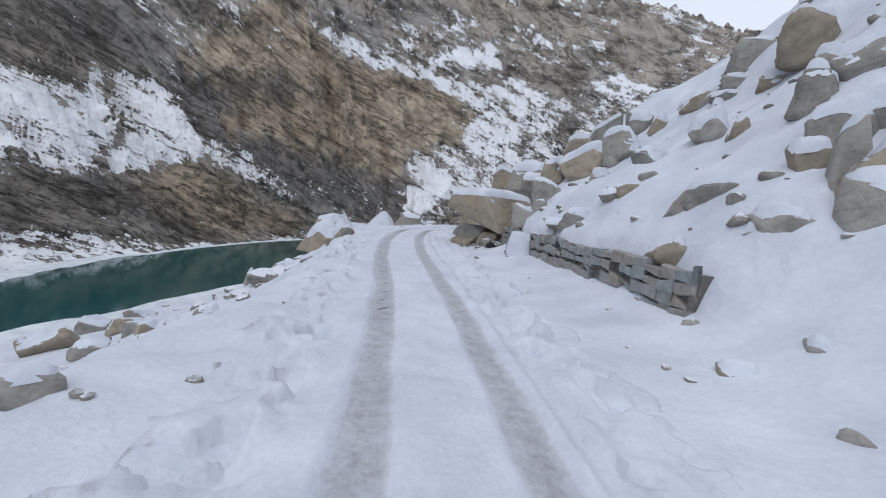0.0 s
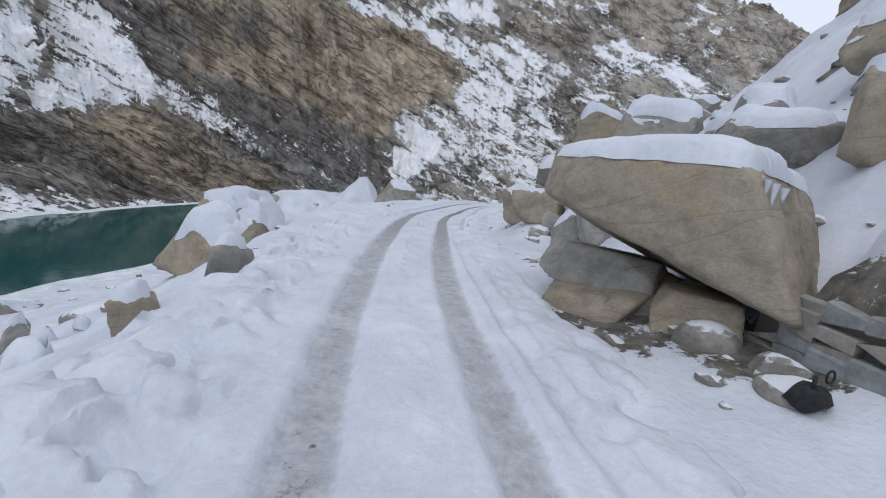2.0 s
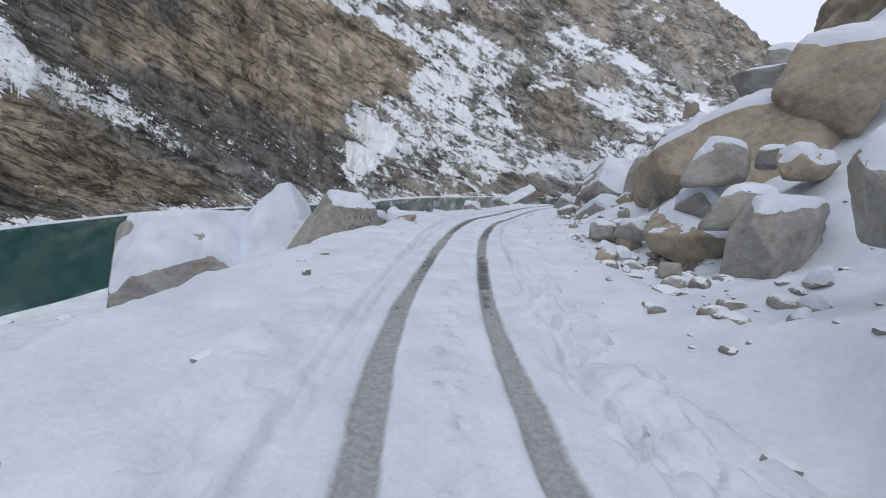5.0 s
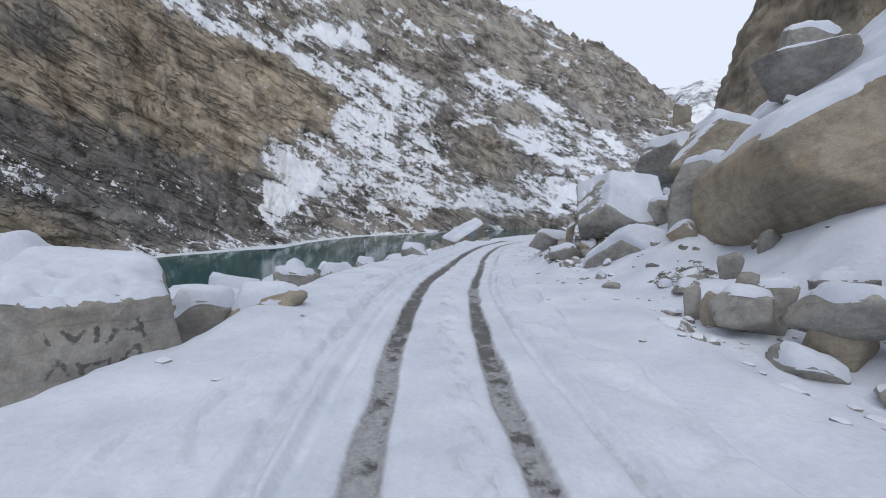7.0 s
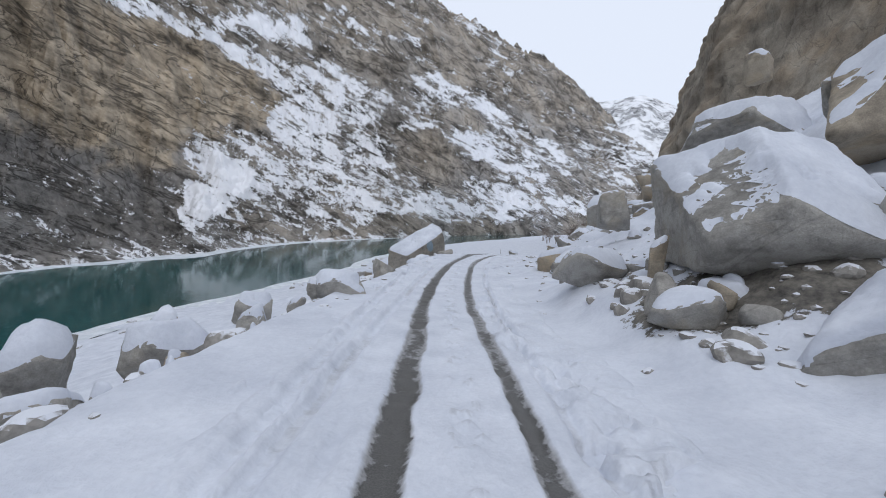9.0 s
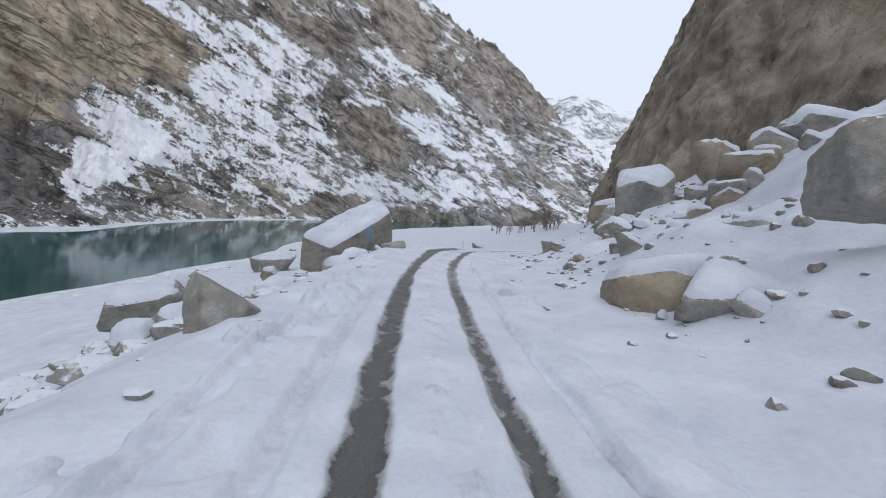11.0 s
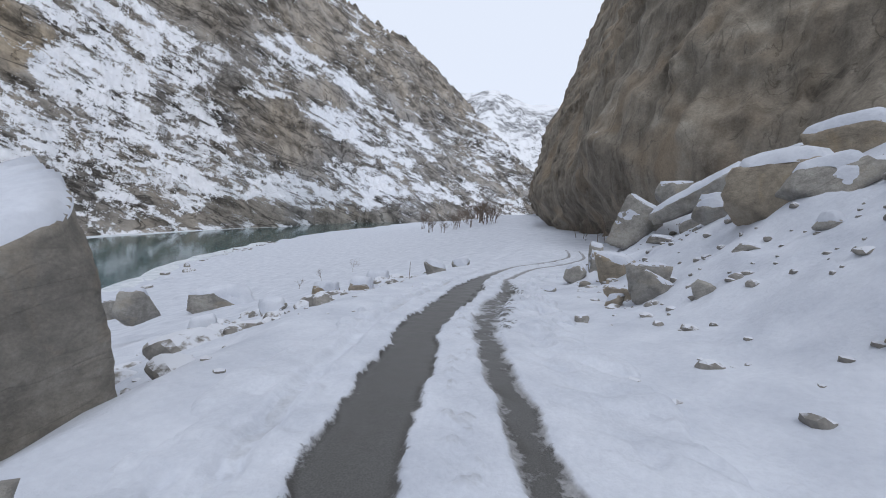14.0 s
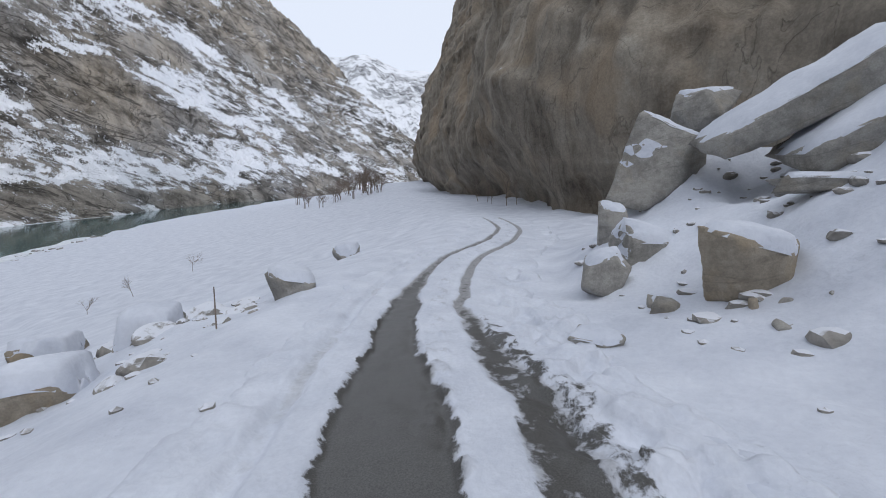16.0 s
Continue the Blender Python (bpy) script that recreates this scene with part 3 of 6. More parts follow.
# outlines of the snow fields, bare faces, screes and dark hollows, in degrees round and above the middle of the walk;
# the amounts are of snow, scree grey and warm colour
FIELDS = (
    ("terrace", 1.75, 0.0, 0.0, ((-86, 12), (-64, 13.3), (-61.6, 13), (-53, 13.8), (-48.8, 14.8), (-46.8, 11.9), (-43.6, 7.5), (-47.6, 5.1), (-54.8, 3.5), (-64.5, 2.2), (-86, 0.5))),
    ("speckled foot of the terrace", -0.75, 0.0, 0.0, ((-86, 6), (-70, 5.5), (-64, 5), (-60, 1), (-86, -1))),
    ("tongue", 1.4, 0.0, 0.0, ((-42.6, 8.1), (-37.2, 6.9), (-33.4, 4.3), (-29.8, 0.3), (-33.4, -0.7), (-37.8, 2.6), (-41, 3.9), (-44.8, 6.3))),
    ("gully through the terrace", -1.7, 0.4, 0.0, ((-53.6, 13.4), (-52.4, 13.4), (-56.5, 7), (-60.2, 3), (-61.6, 3))),
    ("shore below the cliff", 0.6, 0.3, 0.0, ((-90, -4.1), (-72.5, -4.3), (-68.5, -5.1), (-58.4, -7.0), (-50.4, -7.7), (-45, -8.6), (-68.5, -9.6), (-90, -10))),
    ("low cliff", -0.9, 0.3, 0.0, ((-90, 0), (-71.5, 0.6), (-54.8, 3.1), (-42.8, 3.3), (-29.8, 0.3), (-26.2, -5.2), (-46.4, -7.2), (-68, -4.8), (-90, -4.3))),
    ("tan end of the low cliff", 0.1, -0.5, 0.75, ((-52.8, 3.5), (-47.6, 4.7), (-42.6, 2.5), (-33.4, -0.7), (-26.6, -4.7), (-41, -5.9), (-52.6, -3.4), (-56.8, 0.4))),
    ("long stripe", 1.5, 0.0, 0.0, ((-30, 25.5), (-23.2, 24.1), (-14.2, 21.6), (-6.2, 19.0), (-7, 18.0), (-14.8, 18.9), (-20.2, 21.2), (-27.5, 23.4))),
    ("tan buttress", -0.85, 0.0, 1.0, ((-44.6, 16.7), (-36.8, 21.2), (-30, 26), (-20.6, 21.4), (-15, 18.9), (-6.8, 17.9), (-2.4, 15.9), (0, 12.9), (-1.2, 10.4), (-4.6, 10.1), (-9, 9.1),
                                      (-10.2, 5.1), (-14.4, 4.6), (-23.8, 6.6), (-34.6, 8.7), (-41.4, 9.5), (-39, 12.6))),
    # the two hollows have no depth: their dark is put into the colour
    ("hollow", -0.5, 0.75, -0.6, ((-44.4, 14.9), (-34.4, 17.4), (-35.4, 14.5), (-41.4, 11.5), (-46, 12.4))),
    ("smaller hollow", -0.5, 0.8, -0.7, ((-33.4, 17.4), (-28.6, 18.2), (-27.8, 16.1), (-32.2, 14), (-33.6, 15.6))),
    ("dark face above the terrace", -0.8, 0.6, -0.1, ((-95, 16), (-64, 14.6), (-61.4, 14), (-48.8, 15.8), (-46, 19), (-52, 24), (-95, 28))),
    ("scree", -0.3, 0.8, -0.3, ((-46, 11), (-42.8, 8.9), (-34.6, 8.7), (-23.8, 6.8), (-11.2, 4.9), (-9.6, 3.5), (-10.4, -2.4), (-16.2, -4.3), (-22, -2.6), (-29.4, 0.1), (-33.4, 4.5), (-39, 7.4))),
)
FIELDS_DOWNSTREAM = (
    ("cone", 1.35, 0.0, 0.0, ((-8.9, 9.6), (-6.8, 7.9), (-3.4, 5), (0.4, 2.3), (-3.2, 1.3), (-6.6, -0.4), (-8.4, -2.2), (-10.2, -0.8), (-8.9, 4.2))),
    ("wide gully", 0.8, 0.0, 0.0, ((-8, 18.7), (-4.4, 18.4), (-1, 17.5), (6, 18.5), (11.4, 16.6), (15, 14.8), (11.4, 12.2), (10.6, 11), (14.6, 7.6), (19.4, 4.8), (25, 2.4), (31.8, 0.6),
                                  (25.8, -0.3), (16.4, 0), (7, 2.9), (1, 6.8), (-1.2, 11.2), (-1.8, 15.3))),
    ("foot of the gully", 0.3, 0.0, 0.0, ((-4.4, 10.3), (1, 6.8), (7, 2.9), (16.4, 0), (11.8, -2), (1.2, -1.5), (4, 1.2), (0.2, 4), (-3, 7.2))),
    ("hanging patch", 1.1, 0.0, 0.0, ((-7.2, 21.4), (-2.4, 21.9), (3.4, 21.7), (2.2, 19.7), (-1.2, 19.8), (-6.8, 19.9))),
    ("long field", 0.7, 0.0, 0.0, ((16, 18.9), (20, 18.2), (25.8, 16.2), (31, 13.2), (37.2, 9.7), (39, 7.4), (35.8, 5.6), (29.6, 6.9), (23.6, 9.3), (22.2, 11.7), (29.2, 12.3), (25.4, 14.6), (18.2, 15.8))),
    ("low field", 0.6, 0.0, 0.0, ((24, 4.9), (29.6, 5.5), (37, 3.4), (40, 2.0), (31, 0.2), (26, 2.3))),
    ("outcrop", -1.0, 0.0, 0.3, ((14.4, 11), (20.4, 11.8), (23.2, 8.1), (25.8, 5.5), (20.6, 5.1), (15.2, 7.9))),
    ("cap of the outcrop", 1.3, 0.0, 0.0, ((14.6, 12.2), (17, 13.3), (20.4, 12), (16.4, 11.2))),
    ("upper outcrop", -0.9, 0.0, 0.2, ((19, 14.1), (22.8, 14.4), (26, 12.3), (23, 11))),
    ("rocky foot", -0.4, 0.2, 0.0, ((-7.2, -3.4), (-2.6, -0.6), (3.8, -0.2), (10.2, 1.8), (18.8, -0.5), (15.6, -1.9), (3.8, -2.9), (-6, -3.4))),
    ("dark band at the water", -0.7, 0.2, 0.2, ((6, -2.6), (14, 0.2), (22, 1.6), (34, -0.3), (31, -1.4), (16, -1.6))),
    ("bare crown", -0.55, 0.1, 0.25, ((-9, 30), (-9, 22), (3.8, 22.5), (3.8, 19.4), (11.2, 17.6), (20, 18.8), (31, 13.8), (40, 13.4), (48, 12), (48, 20), (22, 30))),
)


def inside(a, e, outline, soft):
    """1 within an outline, fading across its ragged edge."""
    p = np.array(outline)
    out = np.zeros(a.shape)
    near = (a > p[:, 0].min() - 2.5) & (a < p[:, 0].max() + 2.5) & (e > p[:, 1].min() - 2.5) & (e < p[:, 1].max() + 2.5)
    x, y = a[near], e[near]
    far, odd = np.full(x.shape, 99.0), np.zeros(x.shape, bool)
    for (x0, y0), (x1, y1) in zip(p, np.roll(p, -1, axis=0)):
        dx, dy = x1 - x0, y1 - y0
        t = np.clip(((x - x0) * dx + (y - y0) * dy) / (dx * dx + dy * dy + 1e-9), 0, 1)
        far = np.minimum(far, np.hypot(x - x0 - t * dx, y - y0 - t * dy))
        odd ^= ((y0 > y) != (y1 > y)) & (x < x0 + dx * (y - y0) / (dy if abs(dy) > 1e-9 else 1e-9))
    out[near] = step(-soft, soft, np.where(odd, far, -far))
    return out


def build_mountain():
    a = np.r_[np.arange(-118, -86, 1.0), np.arange(-86, -62, 0.3), np.arange(-62, 0, 0.16), np.arange(0, 58, 0.12)]
    q = np.linspace(0, 1, 330) ** 1.35
    q = np.r_[q, 1.04, 1.12]
    A, Q = np.meshgrid(a, q)
    x, y, z = mountain(A, np.minimum(Q, 1))
    z = np.where(Q > 1, z - 60 * (Q - 1) / 0.12, z)
    # slope of the surface, for the snow
    p = np.stack([x, y, z], -1)
    n = np.cross(np.gradient(p, axis=1), np.gradient(p, axis=0))
    up = np.abs(n[..., 2]) / np.linalg.norm(n, axis=-1)
    e = np.degrees(np.arctan2(z, np.hypot(x - CENTRE[0], y - CENTRE[1])))
    along, across = 0.92 * A - 0.40 * e, 0.40 * A + 0.92 * e
    snow = np.interp(A, [-60, -12, -4, 4, 30], [-0.25, -0.1, 0.3, 0.36, 0.34]) + 1.7 * np.clip(up - 0.68, -0.35, 0.3) + 0.22 * fbm(x * 0.014, y * 0.014, z * 0.014, 3, 81)
    snow = snow + 0.6 * fbm(along * 0.16, across * 0.6, 0, 5, 85, 0.65)
    scree, warm = 0.06 + 0 * snow, 0.18 + 0.22 * fbm(x * 0.02, y * 0.02, z * 0.02, 3, 83)
    aw, ew = A + 0.55 * fbm(A * 0.5, e * 0.5, 0, 4, 87, 0.6), e + 0.45 * fbm(A * 0.5, e * 0.6, 0, 4, 89, 0.6)
    for _, white, dark, tan, outline in FIELDS + FIELDS_DOWNSTREAM:
        snow = snow + 0.95 * white * inside(aw, ew, outline, 0.5)
        if dark or tan:
            held = inside(A + 2.6 * (aw - A), e + 2.6 * (ew - e), outline, 1.7)
            scree, warm = scree + dark * held, warm + tan * held
    return raw_mesh("mountain", p.reshape(-1, 3), grid_faces(*x.shape), M_MOUNTAIN, True, (("snow", snow), ("scree", np.clip(scree, 0, 1)), ("warm", np.clip(warm, 0, 1)), ("dip", along), ("rise", across)))


tagged(new("mountain", build_mountain()), "steep brown rock mountainside with snow in its gullies", "mountain", kind="structure")


def build_far():
    a, q = np.linspace(34, 75, 260), np.linspace(0, 1, 90)
    A, Q = np.meshgrid(a, q)
    r = 1500 + 1400 * Q
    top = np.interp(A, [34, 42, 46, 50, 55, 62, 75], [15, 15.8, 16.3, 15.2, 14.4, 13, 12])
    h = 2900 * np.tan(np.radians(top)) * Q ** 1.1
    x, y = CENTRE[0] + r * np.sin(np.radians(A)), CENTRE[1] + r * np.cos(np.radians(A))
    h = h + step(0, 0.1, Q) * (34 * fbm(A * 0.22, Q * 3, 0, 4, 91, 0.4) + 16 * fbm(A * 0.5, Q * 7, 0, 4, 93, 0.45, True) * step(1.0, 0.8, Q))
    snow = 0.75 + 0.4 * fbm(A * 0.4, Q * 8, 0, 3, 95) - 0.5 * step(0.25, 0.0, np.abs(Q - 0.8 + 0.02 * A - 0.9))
    p = np.stack([x, y, h - 20], -1)
    return raw_mesh("far_mountain", p.reshape(-1, 3), grid_faces(*x.shape), M_FAR_HAZED, True, (("snow", snow), ("scree", 0 * snow), ("warm", 0 * snow), ("dip", 1.5 * A), ("rise", 25 * Q)))


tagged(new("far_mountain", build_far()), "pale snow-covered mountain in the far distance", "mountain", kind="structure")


# ---- the cliff over the road ----
CLIFF = spline([(330, 290), (260, 255), (215, 236), (190, 226), (177, 216), (162, 201), (142, 184), (120, 163), (99, 144), (82, 129), (70, 116), (67, 104), (63, 90), (57, 75), (52, 58), (50, 38), (52, 0), (58, -40)], 0.6)


def build_cliff():
    h = np.r_[np.linspace(-6, 60, 150), np.linspace(60.5, 150, 90)]
    t = np.gradient(CLIFF[:, :2], axis=0)
    t /= np.linalg.norm(t, axis=1)[:, None]
    u = 0.6 * np.arange(len(CLIFF))[None, :] + 0 * h[:, None]
    hh = h[:, None] + 0 * u
    # the face leans out a little above its foot and back again higher up
    inward = 4.2 - 5.2 * step(-2, 11, hh) + 0.27 * np.maximum(0, hh - 13) + 0.0012 * np.maximum(0, hh - 40) ** 2
    bulge = 2.6 * fbm(u * 0.025, hh * 0.03, 0, 3, 101) + 1.5 * fbm(u * 0.07, hh * 0.035, 0, 4, 103, 0.5, True) + 0.45 * fbm(u * 0.28, hh * 0.12, 0, 4, 105, 0.5, True)
    bulge = bulge + 0.7 * fade(hh * 0.11 + u * 0.03 + 0.9 * vnoise(u * 0.04, hh * 0.05, 0, 107)) * (0.5 + vnoise(u * 0.05, hh * 0.06, 0, 109))
    ribs = fade(0.16 * hh - 0.05 * u + 0.6 * vnoise(u * 0.03, hh * 0.04, 0, 113)) * step(-0.2, 0.5, vnoise(u * 0.035, hh * 0.05, 0, 115))
    bulge = bulge + 1.1 * ribs + 0.5 * fbm(u * 0.5, hh * 0.35, 0, 4, 117, 0.55) * step(0.1, 0.6, vnoise(u * 0.04, hh * 0.04, 0, 119))
    off = -(inward - bulge)
    x = CLIFF[None, :, 0] + off * t[None, :, 1]
    y = CLIFF[None, :, 1] - off * t[None, :, 0]
    return raw_mesh("cliff", np.stack([x, y, hh], -1).reshape(-1, 3), grid_faces(*x.shape), M_CLIFF, True)


tagged(new("cliff", build_cliff()), "huge overhanging brown rock cliff beside the road", "cliff", kind="structure")


# ---- boulders ----
def ball(level):
    bm = bmesh.new()
    bmesh.ops.create_icosphere(bm, subdivisions=level, radius=1)
    v = np.array([p.co[:] for p in bm.verts])
    f = np.array([[p.index for p in q.verts] for q in bm.faces])
    bm.free()
    return v, f


BALLS = {}


def stone_shape(seed, level, size, blocky, tilt, planes=()):
    """A broken block: planes round a box and across its corners, softly joined, roughened, scaled and tilted. Its foot is at z = 0."""
    rng = np.random.RandomState(seed)
    if level not in BALLS:
        BALLS[level] = ball(level)
    n, faces = BALLS[level]
    hard = 22 + 9 * blocky
    total = 0
    for axis in range(3):
        for side in (-1, 1):
            m = np.zeros(3)
            m[axis] = side
            m = m + rng.normal(size=3) * (0.30 if blocky < 4 else 0.25)
            m /= np.linalg.norm(m)
            total = total + np.maximum(0, n @ m / rng.uniform(0.86, 1.0)) ** hard
    for _ in range(rng.randint(5, 9)):
        m = rng.choice([-1, 1], 3) * rng.uniform(0.2, 1, 3)
        m /= np.linalg.norm(m)
        total = total + np.maximum(0, n @ m / (rng.uniform(0.92, 1.22) + 0.05 * (blocky >= 5))) ** hard
    if planes:
        total = sum(np.maximum(1e-6, n @ (np.array(q[:3]) / np.linalg.norm(q[:3])) / q[3]) ** 42 for q in planes)
        hard = 42
    p = n * (total ** (-1 / hard))[:, None]
    o = seed * 7.31
    p = p + n * (0.035 * fbm(p[:, 0] * 1.4 + o, p[:, 1] * 1.4, p[:, 2] * 1.4, 3, seed) + 0.012 * fbm(p[:, 0] * 6 + o, p[:, 1] * 6, p[:, 2] * 6, 4, seed + 5, 0.6, True))[:, None]
    if planes:
        return p + n * (0.05 * fbm(p[:, 0] * 0.9 + o, p[:, 1] * 0.9, p[:, 2] * 0.9, 4, seed))[:, None], faces
    p = p / np.abs(p).max(0) * (np.array(size) / 2)
    turn = np.array(Euler([radians(a) for a in tilt]).to_matrix())
    p = p @ turn.T
    p[:, 2] -= np.percentile(p[:, 2], 4)
    return p, faces


def snow_shape(p, faces, seed, thick, cut):
    """The snow on a block: its upper faces raised, thin at the rim and full in the middle."""
    a, b, c = p[faces[:, 0]], p[faces[:, 1]], p[faces[:, 2]]
    n = np.cross(b - a, c - a)
    up = n[:, 2] / (np.linalg.norm(n, axis=1) + 1e-9)
    mid = (a + b + c) / 3
    span = np.ptp(p, axis=0).max()
    low = (mid[:, 2] - p[:, 2].min()) / np.ptp(p[:, 2])
    keep = faces[up + 0.22 * fbm(mid[:, 0] / span * 5 + seed, mid[:, 1] / span * 5, mid[:, 2] / span * 5, 3, seed + 9) + 0.12 * (low - 0.6) > cut]
    if len(keep) < 8:
        return []
    edges = np.sort(np.concatenate([keep[:, [0, 1]], keep[:, [1, 2]], keep[:, [2, 0]]]), axis=1)
    code, count = np.unique(edges[:, 0] * 1000000 + edges[:, 1], return_counts=True)
    pairs = np.stack([code // 1000000, code % 1000000], 1)
    rim = np.zeros(len(p), bool)
    rim[pairs[count == 1].ravel()] = True
    used = np.zeros(len(p), bool)
    used[keep.ravel()] = True
    h = np.where(rim | ~used, 0.0, 1.0)
    degree = np.bincount(pairs.ravel(), minlength=len(p)) + 1e-9
    for _ in range(24 if len(p) > 9000 else 10 if len(p) > 2000 else 4):
        total = np.bincount(pairs[:, 0], h[pairs[:, 1]], len(p)) + np.bincount(pairs[:, 1], h[pairs[:, 0]], len(p))
        h = np.where(rim | ~used, 0.0, 0.5 * h + 0.5 * total / degree)
    h = np.sqrt(np.clip(h, 0, 1))
    top = p.copy()
    top[:, 2] += thick * h * (1 + 0.25 * vnoise(p[:, 0] * 1.5, p[:, 1] * 1.5, 0, seed)) - 0.02 * (h == 0)
    border = pairs[count == 1]
    links = np.bincount(border.ravel(), minlength=len(p)) + 1e-9
    for _ in range(5):
        for axis in range(3):
            v = top[:, axis]
            total = np.bincount(border[:, 0], v[border[:, 1]], len(p)) + np.bincount(border[:, 1], v[border[:, 0]], len(p))
            top[:, axis] = np.where(rim, 0.4 * v + 0.6 * total / links, v)
    out = top[:, :2] - top[used][:, :2].mean(0)
    out /= np.linalg.norm(out, axis=1)[:, None] + 1e-6
    top[:, :2] += np.where(rim, 0.02 + 0.02 * thick, 0.0)[:, None] * out
    mark = np.arange(len(p))
    for _ in range(400):
        low_mark = mark[keep].min(1)
        before = mark.copy()
        np.minimum.at(mark, keep.ravel(), np.repeat(low_mark, 3))
        mark = mark[mark]
        if (mark == before).all():
            break
    patches = []
    which, count = np.unique(mark[keep[:, 0]], return_counts=True)
    for w, c in sorted(zip(which, count), key=lambda q: -q[1])[:5]:
        if c < 0.05 * len(keep) or c < 10:
            continue
        part_faces = keep[mark[keep[:, 0]] == w]
        own = np.zeros(len(p), bool)
        own[part_faces.ravel()] = True
        patches.append((top[own], (np.cumsum(own) - 1)[part_faces]))
    return patches


def boulder(x, y, z, size, yaw=0, seed=1, snow=0.22, cut=0.55, blocky=3.2, tilt=(0, 0, 0), label="", rock=None, level=None, name="boulder", paint=None, planes=()):
    level = level or (5 if max(size) > 3.6 else 4 if max(size) > 1.0 else 3)
    p, faces = stone_shape(seed, level, size, blocky, tilt, planes)
    ob = new(name, raw_mesh(name, p, faces, rock or (M_TAN if seed % 4 == 1 else M_BOULDER), True, (("paint", paint(p)),) if paint else ()))
    ob.matrix_world = pose(x, y, z, 0, 0, yaw)
    if not label:
        big = "huge " if max(size) > 3.5 else "large " if max(size) > 1.8 else "small " if max(size) < 0.7 else ""
        hue = "tan" if ob.data.materials[0] == M_TAN else "grey"
        cover = "bare of snow" if snow <= 0 else "lightly topped with snow" if snow < 0.16 else "capped with thick snow"
        where = "on the river bank" if beside(NEAR_ROAD, np.array([x]), np.array([y]))[1][0] < 0 else "on the roadside slope"
        label = f"{big}{hue} boulder {cover} {where}"
    tagged(ob, label, "boulder", "boulders along the road")
    if snow > 0:
        for cap in snow_shape(p, faces, seed, snow, cut):
            child = new("snow_cap", raw_mesh("snow_cap", *cap, M_SNOW))
            child.parent = ob
    return ob


# BOULDERS
boulder(7.40, 10.35, 3.39, (1.27, 0.72, 0.87), -26, 101, snow=0.1)
boulder(8.75, 9.09, 4.27, (1.42, 0.94, 0.66), -36, 102)
boulder(9.76, 8.25, 4.13, (1.69, 1.44, 2.45), -43, 103, blocky=4)
boulder(11.07, 11.81, 7.12, (1.1, 0.88, 1.52), -37, 104)
boulder(9.72, 9.85, 5.54, (1.04, 0.83, 1.03), -38, 105)
boulder(14.62, 17.43, 10.04, (2.46, 1.97, 2.77), -35, 106, snow=0.3)
boulder(12.44, 11.85, 7.95, (2.39, 1.92, 2.19), -41, 107, snow=0.3)
boulder(14.51, 20.24, 10.85, (2.03, 1.63, 1.97), -31, 108)
boulder(12.91, 20.29, 9.20, (2.43, 1.95, 1.49), -28, 109)
boulder(8.45, 11.33, 4.69, (1.8, 1.02, 1.02), -29, 110)
boulder(6.73, 16.21, 3.95, (1.54, 0.87, 0.8), -22, 111)
boulder(5.61, 21.31, 3.72, (1.41, 1.13, 1.2), -31, 113, snow=0.2)
boulder(6.08, 20.45, 4.15, (0.93, 0.75, 0.95), -36, 114, snow=0.15)
boulder(7.96, 30.19, 6.20, (2.11, 1.69, 1.63), -23, 115, snow=0.3)
boulder(11.70, 29.48, 8.90, (3.24, 2.6, 1.7), -34, 119, snow=0.3)
boulder(5.19, 18.28, 2.28, (1.53, 1.08, 1.01), -41, 120, snow=0.4, cut=0.12, blocky=2.6)
boulder(6.61, 6.58, 2.29, (0.63, 0.51, 0.35), -34, 121, snow=0.1)
boulder(7.77, 6.66, 2.72, (0.76, 0.61, 0.41), -41, 122, snow=0.1)
boulder(6.70, 4.79, 2.29, (0.42, 0.34, 0.39), -44, 123, snow=0.0)
boulder(-38.58, 40.78, -14.78, (7.38, 5.92, 4.62), 45, 125, snow=0.2)
boulder(-1.97, 4.60, 1.98, (0.68, 0.54, 0.58), 47, 126, snow=0.1)
boulder(-24.69, 34.66, -9.19, (2.03, 1.63, 2.05), 38, 127, snow=0.05)
boulder(-3.96, 24.55, 1.98, (0.89, 0.71, 0.87), 37, 128, snow=0.3)
boulder(-4.33, 22.65, 1.59, (0.71, 0.57, 0.98), 36, 129, snow=0.25)
boulder(-5.69, 23.67, 0.36, (0.61, 0.49, 0.76), 39, 130, snow=0.1)
boulder(-11.10, 27.46, -1.91, (0.79, 0.63, 1.37), 46, 131, snow=0.15)
boulder(-3.72, 17.34, 1.68, (0.51, 0.41, 0.47), 46, 132, snow=0.1)
boulder(-1.64, 57.47, 1.20, (1.94, 1.55, 1.14), 1, 133, snow=0.15)
boulder(-3.50, 59.94, -0.32, (3.29, 1.86, 2.09), 21, 135, snow=0.3, cut=0.1, blocky=5)
boulder(-2.98, 57.10, 0.56, (1.74, 0.99, 1.32), 25, 136, snow=0.25, blocky=5)
boulder(-1.77, 60.67, 0.56, (0.88, 0.7, 1.07), 12, 137, snow=0.05)
boulder(-2.21, 72.57, -1.23, (1.68, 1.34, 1.9), 22, 139, snow=0.25)
boulder(-0.58, 78.09, -1.64, (1.0, 0.8, 1.49), 11, 141, snow=0.2)
boulder(2.44, 79.74, -1.50, (1.79, 1.44, 1.68), 2, 142, snow=0.2)
boulder(4.13, 79.46, -1.39, (0.93, 0.74, 1.35), -3, 143, snow=0.05)
boulder(5.49, 75.88, 0.42, (2.19, 1.75, 1.0), -9, 144, snow=0.2)
